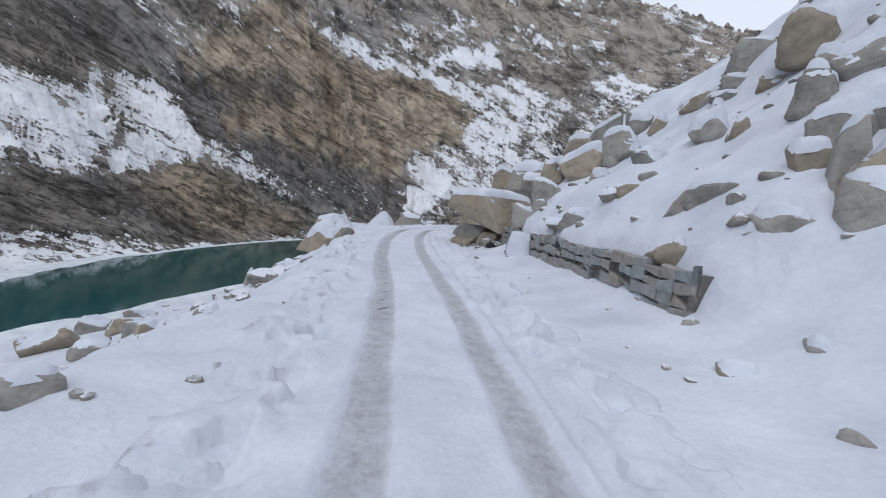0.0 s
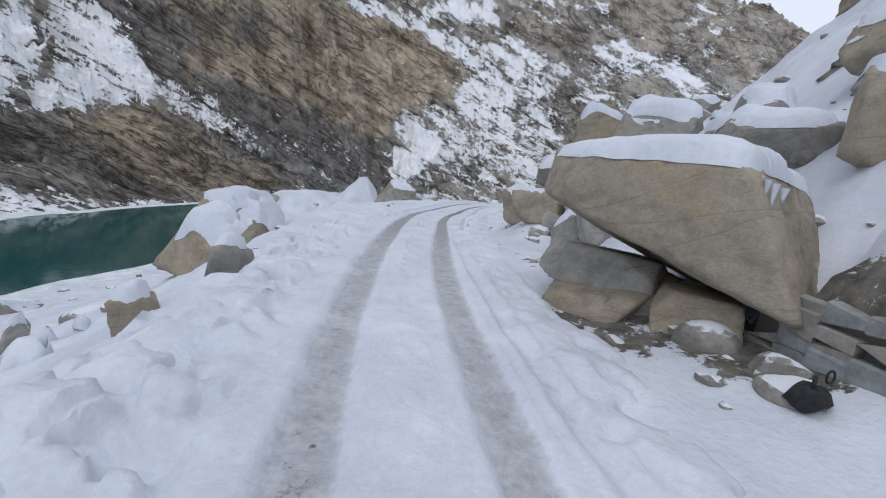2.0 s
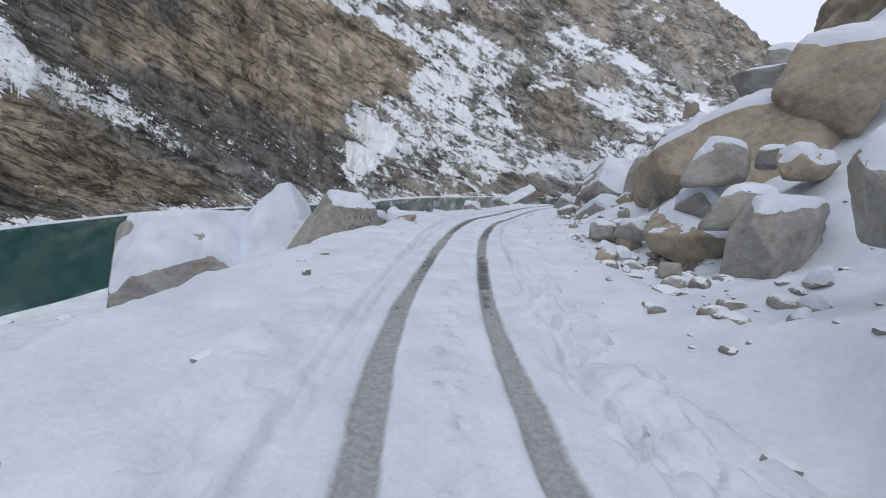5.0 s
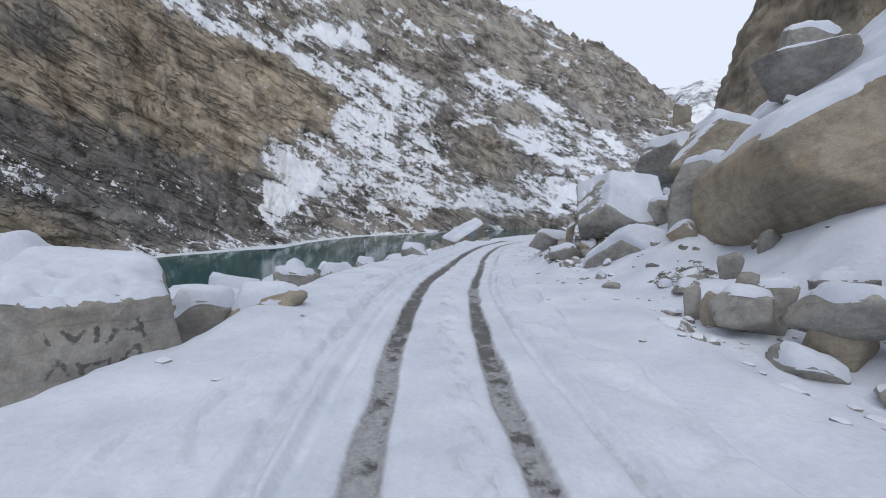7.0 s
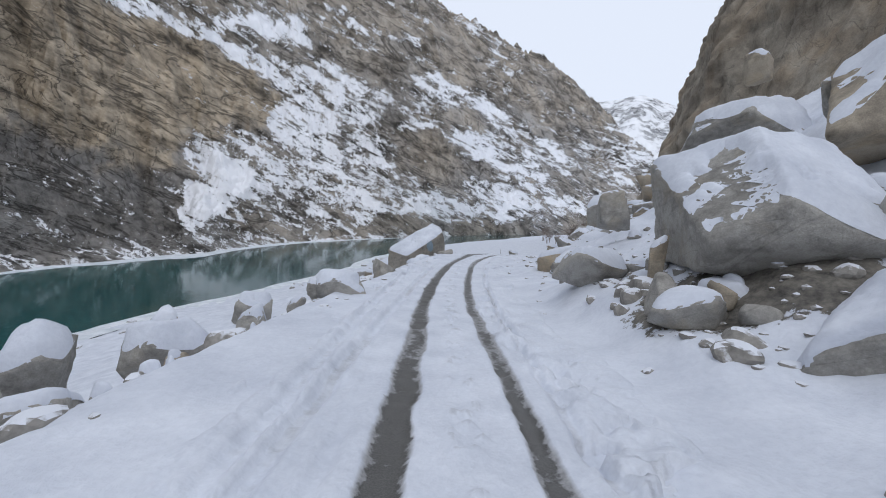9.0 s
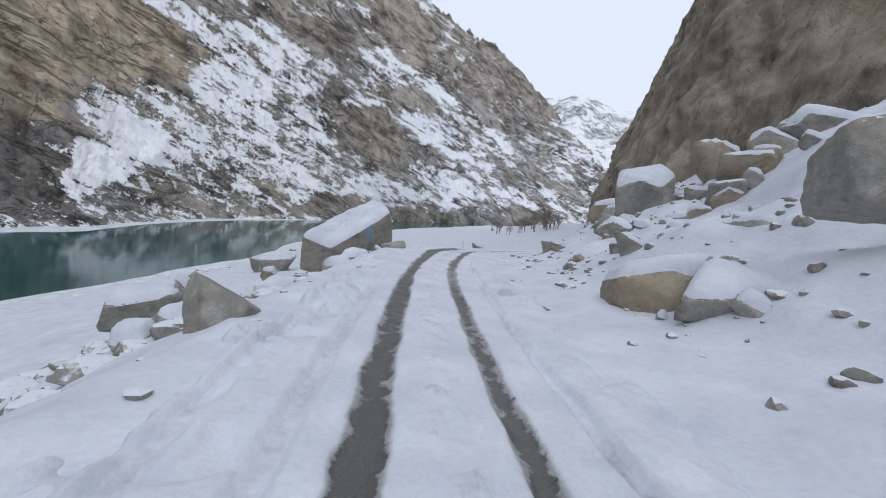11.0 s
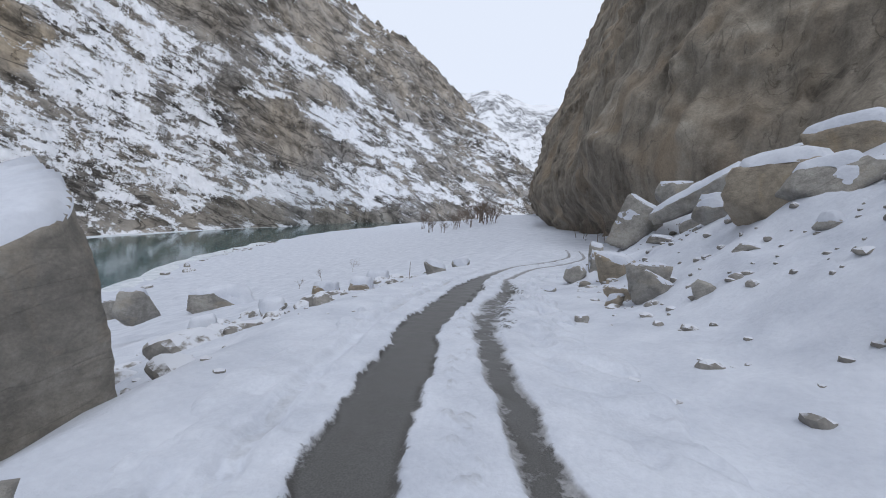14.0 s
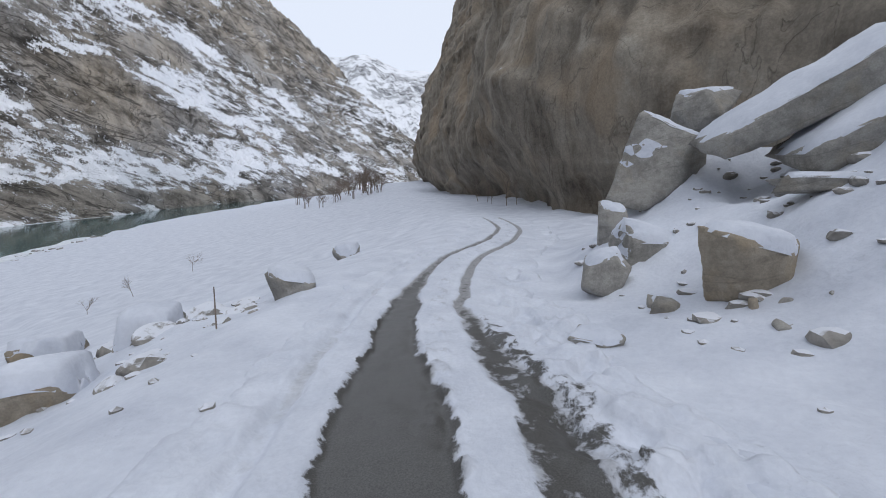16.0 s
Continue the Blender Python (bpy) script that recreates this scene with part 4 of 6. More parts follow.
boulder(7.65, 102.56, -4.34, (2.65, 2.12, 2.19), 12, 148, snow=0.25)
boulder(12.76, 102.84, -3.55, (1.15, 0.85, 1.75), -2, 149, snow=0.14, cut=0.4, blocky=5, tilt=(0, -18, 0))
boulder(6.83, 93.11, -2.72, (2.65, 2.13, 1.85), 9, 150, snow=0.25)
boulder(22.30, 127.03, -5.67, (2.93, 2.35, 2.42), -0, 151, snow=0.2)
boulder(26.58, 114.44, -3.06, (1.59, 1.28, 1.07), -14, 152, snow=0.3, cut=0.2)
boulder(33.51, 122.97, -4.41, (2.29, 1.84, 1.35), -24, 153, snow=0.3, cut=0.2)
boulder(22.00, 106.87, -1.65, (1.04, 0.83, 0.64), 0, 154, snow=0.0)
boulder(34.45, 117.81, -2.96, (2.02, 1.61, 1.53), -20, 155, snow=0.3, cut=0.2)
boulder(37.91, 115.85, -1.96, (1.71, 1.37, 1.43), -36, 156, snow=0.32, cut=0.15)
boulder(31.76, 114.80, -2.55, (1.74, 1.40, 1.14), -12, 157, snow=0.3, cut=0.2)
boulder(50.75, 127.18, -3.57, (2.1, 1.69, 1.37), -43, 158, snow=0.2, cut=0.2)
boulder(8.43, 53.76, 1.75, (1.56, 1.25, 0.94), -35, 163, snow=0.12)
boulder(8.74, 52.03, 2.07, (1.83, 1.47, 1.07), -40, 164, snow=0.12)
boulder(5.69, 48.08, 1.65, (0.76, 0.61, 0.79), -41, 165, snow=0.1)
boulder(6.35, 45.61, 1.97, (0.75, 0.6, 0.51), -54, 166, snow=0.0)
boulder(12.41, 59.62, 3.26, (1.23, 0.98, 0.91), -51, 173, snow=0.15)
boulder(12.98, 62.53, 2.63, (2.44, 1.96, 0.69), -45, 174, snow=0.12)
boulder(8.93, 58.87, 1.52, (0.7, 0.56, 0.36), -44, 175, snow=0.0)
boulder(26.28, 74.93, 6.97, (7.49, 6.0, 4.14), -53, 176, snow=0.4, cut=0.5, blocky=5)
boulder(15.20, 64.10, 3.89, (1.14, 0.91, 1.39), -60, 178, snow=0.2)
boulder(15.10, 62.45, 3.79, (1.6, 1.28, 2.18), -65, 179, snow=0.25, blocky=5)
boulder(22.07, 69.04, 8.24, (1.16, 0.93, 2.01), -58, 180, snow=0.1)
boulder(22.44, 68.42, 8.06, (1.01, 0.81, 1.99), -60, 181, snow=0.1)
boulder(19.91, 77.31, 3.68, (1.78, 1.43, 2.49), -41, 182, snow=0.2)
boulder(19.14, 78.80, 1.09, (3.49, 2.8, 1.92), -37, 183, snow=0.25)
boulder(14.91, 70.19, 1.24, (1.69, 1.35, 1.56), -43, 184, snow=0.12)
boulder(13.22, 67.56, 0.90, (2.34, 1.88, 1.57), -52, 185, snow=0.15, blocky=5)
boulder(12.96, 65.15, 1.53, (1.7, 1.36, 0.94), -61, 186, snow=0.0, blocky=5)
boulder(10.33, 63.74, 1.16, (0.42, 0.34, 0.36), -61, 187, snow=0.0)
boulder(11.40, 63.92, 1.18, (0.36, 0.29, 0.53), -63, 188, snow=0.0)
boulder(24.88, 73.84, 11.23, (1.3, 1.04, 1.86), -57, 189, snow=0.1)
boulder(37.23, 84.62, 8.28, (4.73, 3.8, 2.66), -73, 195, snow=0.25)
boulder(23.41, 80.66, 3.20, (2.74, 2.2, 0.65), -72, 196, snow=0.1)
boulder(23.81, 87.67, 1.13, (0.5, 0.4, 0.54), -61, 201, snow=0.0)
boulder(23.95, 87.88, 1.08, (0.59, 0.47, 0.53), -71, 203, snow=0.0)
boulder(37.90, 97.73, 2.50, (3.29, 2.64, 3.1), -87, 209, snow=0.35, blocky=4)
boulder(34.29, 100.16, -0.11, (1.27, 1.02, 1.45), -75, 211, snow=0.05)
boulder(32.78, 98.18, 0.48, (0.64, 0.51, 0.75), -83, 212, snow=0.0)
boulder(34.19, 101.38, -0.50, (0.81, 0.65, 1.05), -70, 213, snow=0.1)
boulder(30.53, 100.45, -0.42, (0.42, 0.33, 0.46), -68, 214, snow=0.03)
boulder(43.69, 103.27, 1.71, (1.61, 1.29, 0.43), -74, 215, snow=0.0)
boulder(35.04, 97.90, 1.81, (0.93, 0.75, 0.52), -86, 216, snow=0.05)
boulder(37.35, 106.54, -1.18, (1.04, 0.84, 0.61), -76, 222, snow=0.05, blocky=4)
boulder(42.04, 103.00, 1.64, (1.91, 1.53, 0.43), -98, 223, snow=0.1)
boulder(39.62, 105.76, -0.98, (0.57, 0.46, 0.49), -84, 224, snow=0.05)
boulder(38.85, 104.19, -0.48, (0.21, 0.17, 0.34), -93, 225, snow=0.0)
boulder(38.87, 103.75, -0.29, (0.25, 0.2, 0.26), -96, 226, snow=0.0)
boulder(38.02, 103.84, -0.48, (0.32, 0.26, 0.24), -96, 227, snow=0.0)
boulder(6.00, 39.76, 3.95, (2.13, 1.71, 2.4), -24, 230, snow=0.25)
boulder(3.68, 33.08, 2.26, (0.84, 0.68, 0.74), -27, 238, snow=0.15)
boulder(6.27, 20.96, 4.26, (1.67, 1.34, 1.98), -10, 244, snow=0.25, blocky=5)
boulder(8.63, 11.44, 4.93, (1.23, 0.99, 0.83), -29, 246, snow=0.12)
boulder(12.92, 19.95, 9.21, (1.58, 1.26, 1.91), -28, 247, snow=0.2, blocky=5)
boulder(13.74, 19.35, 10.01, (1.71, 1.37, 1.14), -31, 248, snow=0.25)
boulder(13.58, 17.06, 9.36, (1.29, 1.03, 1.03), -34, 249, snow=0.2)
boulder(9.62, 8.88, 4.65, (0.83, 0.67, 2.29), -40, 250, snow=0.25, blocky=5)
boulder(14.49, 17.18, 10.17, (1.91, 1.53, 2.06), -36, 251, snow=0.25, blocky=5)
boulder(11.37, 10.44, 6.22, (2.31, 1.85, 1.61), -42, 252, snow=0.35)
boulder(11.36, 21.24, 7.82, (1.91, 1.54, 2.13), -23, 253, snow=0.25)
boulder(7.82, 15.48, 5.03, (1.41, 1.13, 0.52), -20, 254, snow=0.15)
boulder(6.61, 16.74, 3.95, (2.18, 1.75, 0.42), -14, 255, snow=0.1)
boulder(8.95, 82.55, -0.15, (1.75, 1.20, 1.35), 14, 256, snow=0.0, blocky=4.4, tilt=(8, 17, 0), level=5)
boulder(41.51, 96.36, 4.79, (3.71, 2.97, 2.56), -77, 257, snow=0.3, blocky=5)
boulder(37.23, 96.80, 3.26, (2.85, 2.29, 1.85), -73, 258, snow=0.3, blocky=5)
boulder(40.91, 100.23, 2.40, (2.75, 2.21, 2.81), -68, 259, snow=0.25, blocky=5)
boulder(29.14, 93.83, 1.14, (1.72, 1.38, 0.64), -76, 261, snow=0.12)
boulder(30.68, 92.62, 2.53, (1.24, 0.99, 0.8), -83, 262, snow=0.15)
boulder(34.59, 100.50, -0.17, (1.59, 1.28, 1.59), -60, 264, snow=0.1, blocky=5)
boulder(23.84, 96.53, 0.01, (0.4, 0.32, 0.23), -48, 265, snow=0.0)
boulder(18.93, 97.69, -0.02, (1.54, 1.23, 0.82), -9, 266, snow=0.0, blocky=3.4, tilt=(8, -16, 0))
boulder(-20.95, 25.98, -7.39, (2.65, 2.13, 1.74), 43, 268, snow=0.12)
boulder(-34.65, 45.69, -13.44, (4.0, 3.21, 2.86), 39, 269, snow=0.1)
boulder(-41.25, 48.67, -15.06, (4.17, 3.35, 3.07), 47, 270, snow=0.1)
boulder(-29.29, 40.54, -11.19, (2.61, 2.09, 2.15), 44, 271, snow=0.15)
boulder(-41.51, 57.24, -15.68, (4.29, 3.44, 3.01), 42, 272, snow=0.2)
boulder(-16.89, 25.93, -5.31, (1.55, 1.24, 1.34), 47, 273, snow=0.1)
boulder(20.88, 158.48, -13.84, (9.57, 7.67, 5.11), -1, 274, snow=0.2)
boulder(23.12, 110.75, -2.73, (1.12, 0.90, 1.17), -11, 275, snow=0.3, cut=0.2)
boulder(31.22, 143.19, -9.53, (6.77, 5.43, 3.78), -13, 276, snow=0.3, cut=0.3)
boulder(5.67, 34.62, 5.43, (2.18, 2.18, 2.43), -32, 501, snow=0.34, cut=0.6, blocky=6, label="huge grey block lying on the stacked rocks, thickly snow-capped", level=5)
boulder(7.34, 33.28, 5.21, (3.59, 3.23, 3.31), -41, 502, snow=0.36, cut=0.6, blocky=6, tilt=(0, -6, 0), label="huge pale slab on top of stacked rocks, thickly snow-capped", level=5)
boulder(5.54, 33.85, 4.20, (1.98, 1.98, 1.31), -33, 503, snow=0, cut=0.6, blocky=6)
boulder(4.38, 34.34, 3.75, (0.83, 1.00, 2.68), -27, 504, snow=0.1, cut=0.7, blocky=6, tilt=(0, 6, 0))
boulder(3.82, 34.50, 2.75, (2.24, 2.01, 1.84), -25, 505, snow=0.2, cut=0.6, blocky=6)
boulder(4.83, 32.68, 2.48, (1.46, 1.31, 2.27), -34, 506, snow=0.2, cut=0.5, blocky=5)
boulder(5.37, 31.70, 2.73, (1.71, 1.54, 1.47), -39, 507, snow=0, cut=0.6, blocky=6, tilt=(0, 8, 0))
boulder(6.84, 32.37, 3.60, (1.92, 1.54, 1.43), -43, 508, snow=0.0, cut=0.6, blocky=6, tilt=(0, -12, 0))
boulder(3.48, 36.15, 2.57, (2.14, 1.93, 2.31), -20, 509, snow=0.25, cut=0.5, blocky=5)
boulder(4.93, 37.37, 4.51, (1.69, 1.52, 1.33), -24, 510, snow=0.25, cut=0.5, blocky=5)
boulder(7.42, 33.26, 4.64, (1.06, 0.95, 1.19), -42, 511, snow=0, cut=0.7, blocky=5, rock=M_TAN)
boulder(4.09, 33.38, 2.66, (1.00, 0.90, 0.97), -28, 512, snow=0.0, cut=0.6, blocky=5)
boulder(6.86, 31.54, 3.54, (1.00, 0.90, 0.79), -45, 513, snow=0.12, cut=0.5, blocky=6)
boulder(6.60, 30.89, 3.56, (0.76, 0.68, 0.62), -47, 514, snow=0.2, cut=0.4, blocky=5)
boulder(8.78, 45.12, 1.75, (2.42, 2.17, 3.25), -53, 515, snow=0.2, cut=0.62, blocky=6, tilt=(4, -8, 0), label="huge grey block tipped towards the road, lightly snow-capped", level=5)
boulder(9.68, 46.88, 3.43, (2.27, 2.04, 2.07), -49, 516, snow=0.12, cut=0.66, blocky=6, tilt=(0, 8, 0))
boulder(11.97, 47.81, 5.20, (1.80, 1.80, 1.30), -52, 517, snow=0.22, cut=0.6, blocky=6)
boulder(16.37, 51.79, 7.10, (4.55, 4.09, 6.12), -51, 518, snow=0.35, cut=0.6, blocky=5, rock=M_TAN, label="huge tan boulder high on the heap, snow on its top", level=5)
boulder(10.12, 49.29, 4.81, (2.52, 2.39, 1.85), -44, 519, snow=0.22, cut=0.6, blocky=5, tilt=(0, -10, 0))
boulder(11.99, 49.28, 5.59, (0.91, 0.82, 1.02), -48, 520, snow=0.1, cut=0.6, blocky=5)
boulder(9.64, 49.28, 1.59, (3.74, 2.32, 2.12), -50, 521, snow=0.16, cut=0.72, blocky=5, tilt=(0, 5, 0), label="long grey boulder with a flat foot in the snow", level=5)
boulder(10.54, 50.33, 2.08, (3.57, 3.21, 3.22), -49, 522, snow=0.5, cut=-0.6, blocky=3, label="block buried under a deep smooth pillow of snow", level=5)
boulder(11.51, 49.32, 3.47, (1.71, 1.54, 1.75), -54, 523, snow=0.1, cut=0.6, blocky=5, tilt=(0, -14, 0))
boulder(14.06, 60.44, 3.12, (3.06, 2.90, 3.93), -46, 524, snow=0.26, cut=0.62, blocky=6, tilt=(-6, -12, 8), label="grey wedge-shaped block with a smooth snow cap", level=5)
boulder(22.10, 66.81, 6.41, (5.99, 5.39, 4.50), -48, 525, snow=0.4, cut=0.6, blocky=4, label="huge smooth grey boulder, half hidden by other blocks", level=5)
boulder(27.54, 67.56, 13.62, (3.61, 2.89, 3.19), -53, 526, snow=0.3, cut=0.55, blocky=5)
boulder(26.29, 65.61, 11.46, (5.61, 4.49, 3.34), -55, 527, snow=0.3, cut=0.6, blocky=5, tilt=(0, -14, 0))
boulder(8.38, 55.10, 1.54, (0.46, 0.37, 1.00), -46, 528, snow=0.05, cut=0.6, blocky=5)
boulder(8.31, 54.39, 1.48, (0.72, 0.58, 1.26), -48, 529, snow=0.06, cut=0.6, blocky=5)
boulder(8.46, 53.93, 1.59, (0.42, 0.34, 0.92), -51, 530, snow=0.0, cut=0.6, blocky=5)
boulder(8.89, 53.52, 1.59, (0.93, 0.75, 1.32), -54, 531, snow=0.12, cut=0.6, blocky=5)
boulder(9.92, 52.96, 2.12, (1.19, 0.95, 0.98), -59, 532, snow=0.16, cut=0.6, blocky=5)
boulder(8.71, 52.19, 1.51, (1.05, 0.84, 1.01), -59, 533, snow=0.1, cut=0.6, blocky=5)
boulder(9.93, 55.03, 2.22, (0.55, 0.44, 0.67), -51, 534, snow=0.0, cut=0.6, blocky=5)
boulder(12.27, 56.47, 3.15, (0.77, 0.61, 0.87), -52, 535, snow=0.0, cut=0.6, blocky=5)
boulder(10.36, 55.90, 2.44, (0.66, 0.53, 0.90), -49, 536, snow=0.0, cut=0.6, blocky=5)
boulder(12.40, 65.90, 1.96, (0.70, 0.60, 0.84), -48, 537, snow=0.0, cut=0.55, blocky=5)
boulder(11.39, 66.04, 1.57, (1.67, 1.42, 1.04), -45, 538, snow=0.12, cut=0.55, blocky=5)
boulder(11.71, 66.81, 1.61, (1.17, 0.99, 1.43), -43, 539, snow=0.0, cut=0.55, blocky=5)
boulder(12.12, 64.92, 1.87, (0.85, 0.72, 0.65), -50, 540, snow=0.0, cut=0.55, blocky=5)
boulder(12.99, 68.31, 2.08, (0.58, 0.49, 1.74), -43, 541, snow=0.1, cut=0.55, blocky=5)
boulder(13.36, 71.34, 1.61, (2.53, 2.15, 1.65), -37, 542, snow=0.2, cut=0.55, blocky=5)
boulder(13.09, 62.47, 2.79, (1.38, 1.17, 0.47), -62, 543, snow=0.3, cut=0.55, blocky=5)
boulder(19.00, 66.20, 4.80, (1.04, 0.88, 1.07), -60, 544, snow=0.3, cut=0.55, blocky=5)
boulder(19.73, 64.87, 5.05, (0.98, 0.83, 1.27), -65, 545, snow=0.2, cut=0.55, blocky=5)
boulder(12.48, 62.34, 1.31, (3.82, 2.68, 2.39), -61, 546, snow=0.4, cut=-0.7, blocky=3, label="broad mound of deep snow over a buried block", level=5)
boulder(31.78, 90.71, 3.31, (3.56, 3.38, 4.55), -58, 548, snow=0.22, cut=0.62, blocky=6, tilt=(0, -4, 0), label="upright grey block with a flat snow cap")
boulder(35.95, 86.10, 6.56, (3.10, 2.79, 3.11), -72, 550, snow=0.25, cut=0.55, blocky=5)
boulder(47.80, 106.97, 0.91, (3.61, 3.43, 3.50), -77, 559, snow=0.2, cut=0.3, blocky=4.4, tilt=(8, 22, 0), label="pale cracked block with snow patches on the heap", level=5)
boulder(49.61, 106.06, 3.87, (2.57, 2.44, 2.08), -80, 560, snow=0.12, cut=0.7, blocky=5, tilt=(0, 14, 0))
boulder(49.25, 99.94, 3.41, (2.77, 2.49, 4.03), -96, 563, snow=0.3, cut=0.55, blocky=5)
boulder(42.62, 106.63, -0.34, (2.14, 1.93, 1.42), -74, 564, snow=0.18, cut=0.25, blocky=5)
boulder(39.60, 104.33, -0.38, (1.80, 1.62, 1.61), -80, 565, snow=0.18, cut=0.25, blocky=5, rock=M_TAN)
boulder(40.82, 107.22, -1.08, (1.29, 1.16, 1.64), -70, 566, snow=0.1, cut=0.6, blocky=5)
boulder(43.78, 107.73, -0.05, (0.87, 0.78, 1.62), -72, 567, snow=0.1, cut=0.6, blocky=5)
boulder(35.50, 101.60, -0.68, (1.74, 1.05, 1.16), -94, 569, snow=0.1, cut=0.75, blocky=4, rock=M_TAN, label="muddy brown rock laid bare in the snow slope")
boulder(8.19, 87.28, -2.14, (1.82, 1.45, 1.98), 12, 570, snow=0.14, cut=0.8, blocky=4.4, tilt=(14, 16, 0), label="large grey block beside the road, snow behind it", level=5)
boulder(7.15, 97.61, -4.27, (1.64, 1.31, 2.61), 9, 571, snow=0.25, cut=0.4, blocky=5)
boulder(-5.85, 65.60, -2.70, (4.39, 3.07, 3.65), 22, 574, snow=0.36, cut=0.5, blocky=5, label="broad flat boulder under thick snow on the bank", level=5)
boulder(-5.07, 61.61, -1.54, (2.30, 1.15, 2.35), 25, 575, snow=0.3, cut=0.5, blocky=5, tilt=(0, -16, 0))
boulder(-3.72, 64.35, -1.22, (1.96, 1.57, 2.22), 16, 576, snow=0.4, cut=-0.1, blocky=4)
boulder(-2.58, 64.87, -0.60, (1.04, 0.83, 1.58), 11, 577, snow=0.1, cut=0.5, blocky=5)
boulder(-1.78, 67.67, -1.10, (2.11, 1.69, 2.25), 7, 578, snow=0.3, cut=0.3, blocky=5)
boulder(-1.23, 70.36, -1.48, (1.58, 1.10, 1.28), 22, 579, snow=0.2, cut=0.4, blocky=5)
boulder(0.33, 73.83, -1.60, (2.40, 1.20, 1.90), 11, 580, snow=0.3, cut=0.35, blocky=5, tilt=(0, -16, 0))
boulder(0.74, 72.15, -0.87, (0.78, 0.62, 0.72), 10, 581, snow=0.15, cut=0.5, blocky=5)
boulder(-4.34, 77.97, -3.81, (1.83, 1.46, 3.22), 22, 582, snow=0.34, cut=0.2, blocky=5)
boulder(2.39, 79.10, -2.17, (1.72, 1.38, 2.48), 2, 583, snow=0.25, cut=0.3, blocky=5)
boulder(8.54, 22.72, 6.11, (2.60, 2.08, 2.18), -32, 601, snow=0.32, cut=0.5, blocky=5, tilt=(0, -14, 0), label="long tilted slab thickly covered with snow on the slope", level=5)
boulder(9.94, 21.94, 6.96, (2.32, 1.86, 1.81), -38, 602, snow=0.32, cut=0.5, blocky=5, tilt=(0, -12, 0), label="long tilted slab thickly covered with snow on the slope", level=5)
boulder(8.89, 22.07, 6.31, (0.76, 0.68, 1.29), -35, 603, snow=0.0, cut=0.6, blocky=5)
boulder(9.57, 21.40, 6.67, (0.82, 0.74, 0.93), -38, 604, snow=0.0, cut=0.6, blocky=5)
boulder(9.15, 26.92, 7.87, (1.93, 1.55, 1.45), -26, 605, snow=0.3, cut=0.5, blocky=5, tilt=(0, -8, 0))
boulder(10.98, 27.64, 8.96, (2.67, 2.13, 1.47), -30, 606, snow=0.35, cut=0.3, blocky=5, tilt=(0, -16, 0))
boulder(12.15, 26.10, 9.26, (1.40, 1.12, 1.61), -36, 607, snow=0.3, cut=0.5, blocky=5)
boulder(11.06, 22.82, 8.78, (1.19, 0.95, 1.18), -40, 608, snow=0.3, cut=0.5, blocky=5)
boulder(7.11, 24.61, 5.59, (0.84, 0.84, 1.89), -23, 609, snow=0.12, cut=0.6, blocky=6)
boulder(7.02, 27.39, 6.02, (1.55, 1.40, 1.57), -20, 610, snow=0.28, cut=0.5, blocky=5)
boulder(7.46, 24.94, 6.85, (1.07, 0.96, 0.90), -24, 611, snow=0.28, cut=0.5, blocky=5)
boulder(6.90, 26.88, 5.65, (2.34, 1.87, 1.08), -20, 612, snow=0.22, cut=0.5, blocky=5)
boulder(7.57, 23.80, 5.94, (0.83, 0.75, 1.19), -26, 613, snow=0.15, cut=0.6, blocky=5, rock=M_TAN)
boulder(5.44, 20.78, 3.74, (1.16, 0.98, 1.33), -23, 614, snow=0.1, cut=0.7, blocky=5)
boulder(6.09, 20.34, 4.27, (0.61, 0.52, 1.00), -28, 615, snow=0.08, cut=0.75, blocky=4)
boulder(6.45, 16.69, 3.72, (1.07, 0.64, 0.93), -42, 616, snow=0.3, cut=0.5, blocky=5, tilt=(0, -10, 0))
boulder(6.84, 17.90, 4.56, (0.42, 0.34, 0.35), -39, 617, snow=0.05, cut=0.6, blocky=5)
boulder(7.38, 17.62, 5.22, (0.39, 0.31, 0.40), -42, 618, snow=0.05, cut=0.6, blocky=5)
boulder(8.70, 9.02, 4.22, (1.18, 0.82, 0.82), -36, 619, snow=0.15, cut=0.7, blocky=4)
boulder(7.38, 10.30, 3.33, (1.16, 0.92, 1.00), -27, 620, snow=0.1, cut=0.75, blocky=5, rock=M_TAN)
boulder(9.53, 8.37, 4.24, (0.91, 0.73, 2.67), -42, 621, snow=0.3, cut=0.6, blocky=5, label="huge grey boulder leaning out of the snowy slope", level=5)
boulder(10.39, 10.14, 5.76, (1.29, 1.03, 2.08), -39, 622, snow=0.3, cut=0.55, blocky=5)
boulder(10.96, 11.80, 7.19, (1.03, 0.82, 1.66), -37, 623, snow=0.25, cut=0.55, blocky=5)
boulder(13.61, 16.06, 10.01, (1.91, 1.53, 2.14), -36, 624, snow=0.3, cut=0.55, blocky=5, rock=M_TAN)
boulder(7.94, 15.12, 5.16, (0.91, 0.73, 0.58), -21, 625, snow=0.06, cut=0.6, blocky=5)
boulder(7.62, 15.81, 5.04, (0.78, 0.62, 0.61), -19, 626, snow=0.06, cut=0.6, blocky=5)
boulder(8.53, 15.00, 5.67, (0.62, 0.50, 0.57), -23, 627, snow=0.06, cut=0.6, blocky=5)
boulder(6.90, 8.43, 2.36, (0.35, 0.28, 0.51), -29, 628, snow=0.06, cut=0.6, blocky=5)
boulder(10.71, 14.04, 7.09, (0.66, 0.53, 0.85), -31, 629, snow=0.06, cut=0.6, blocky=5)
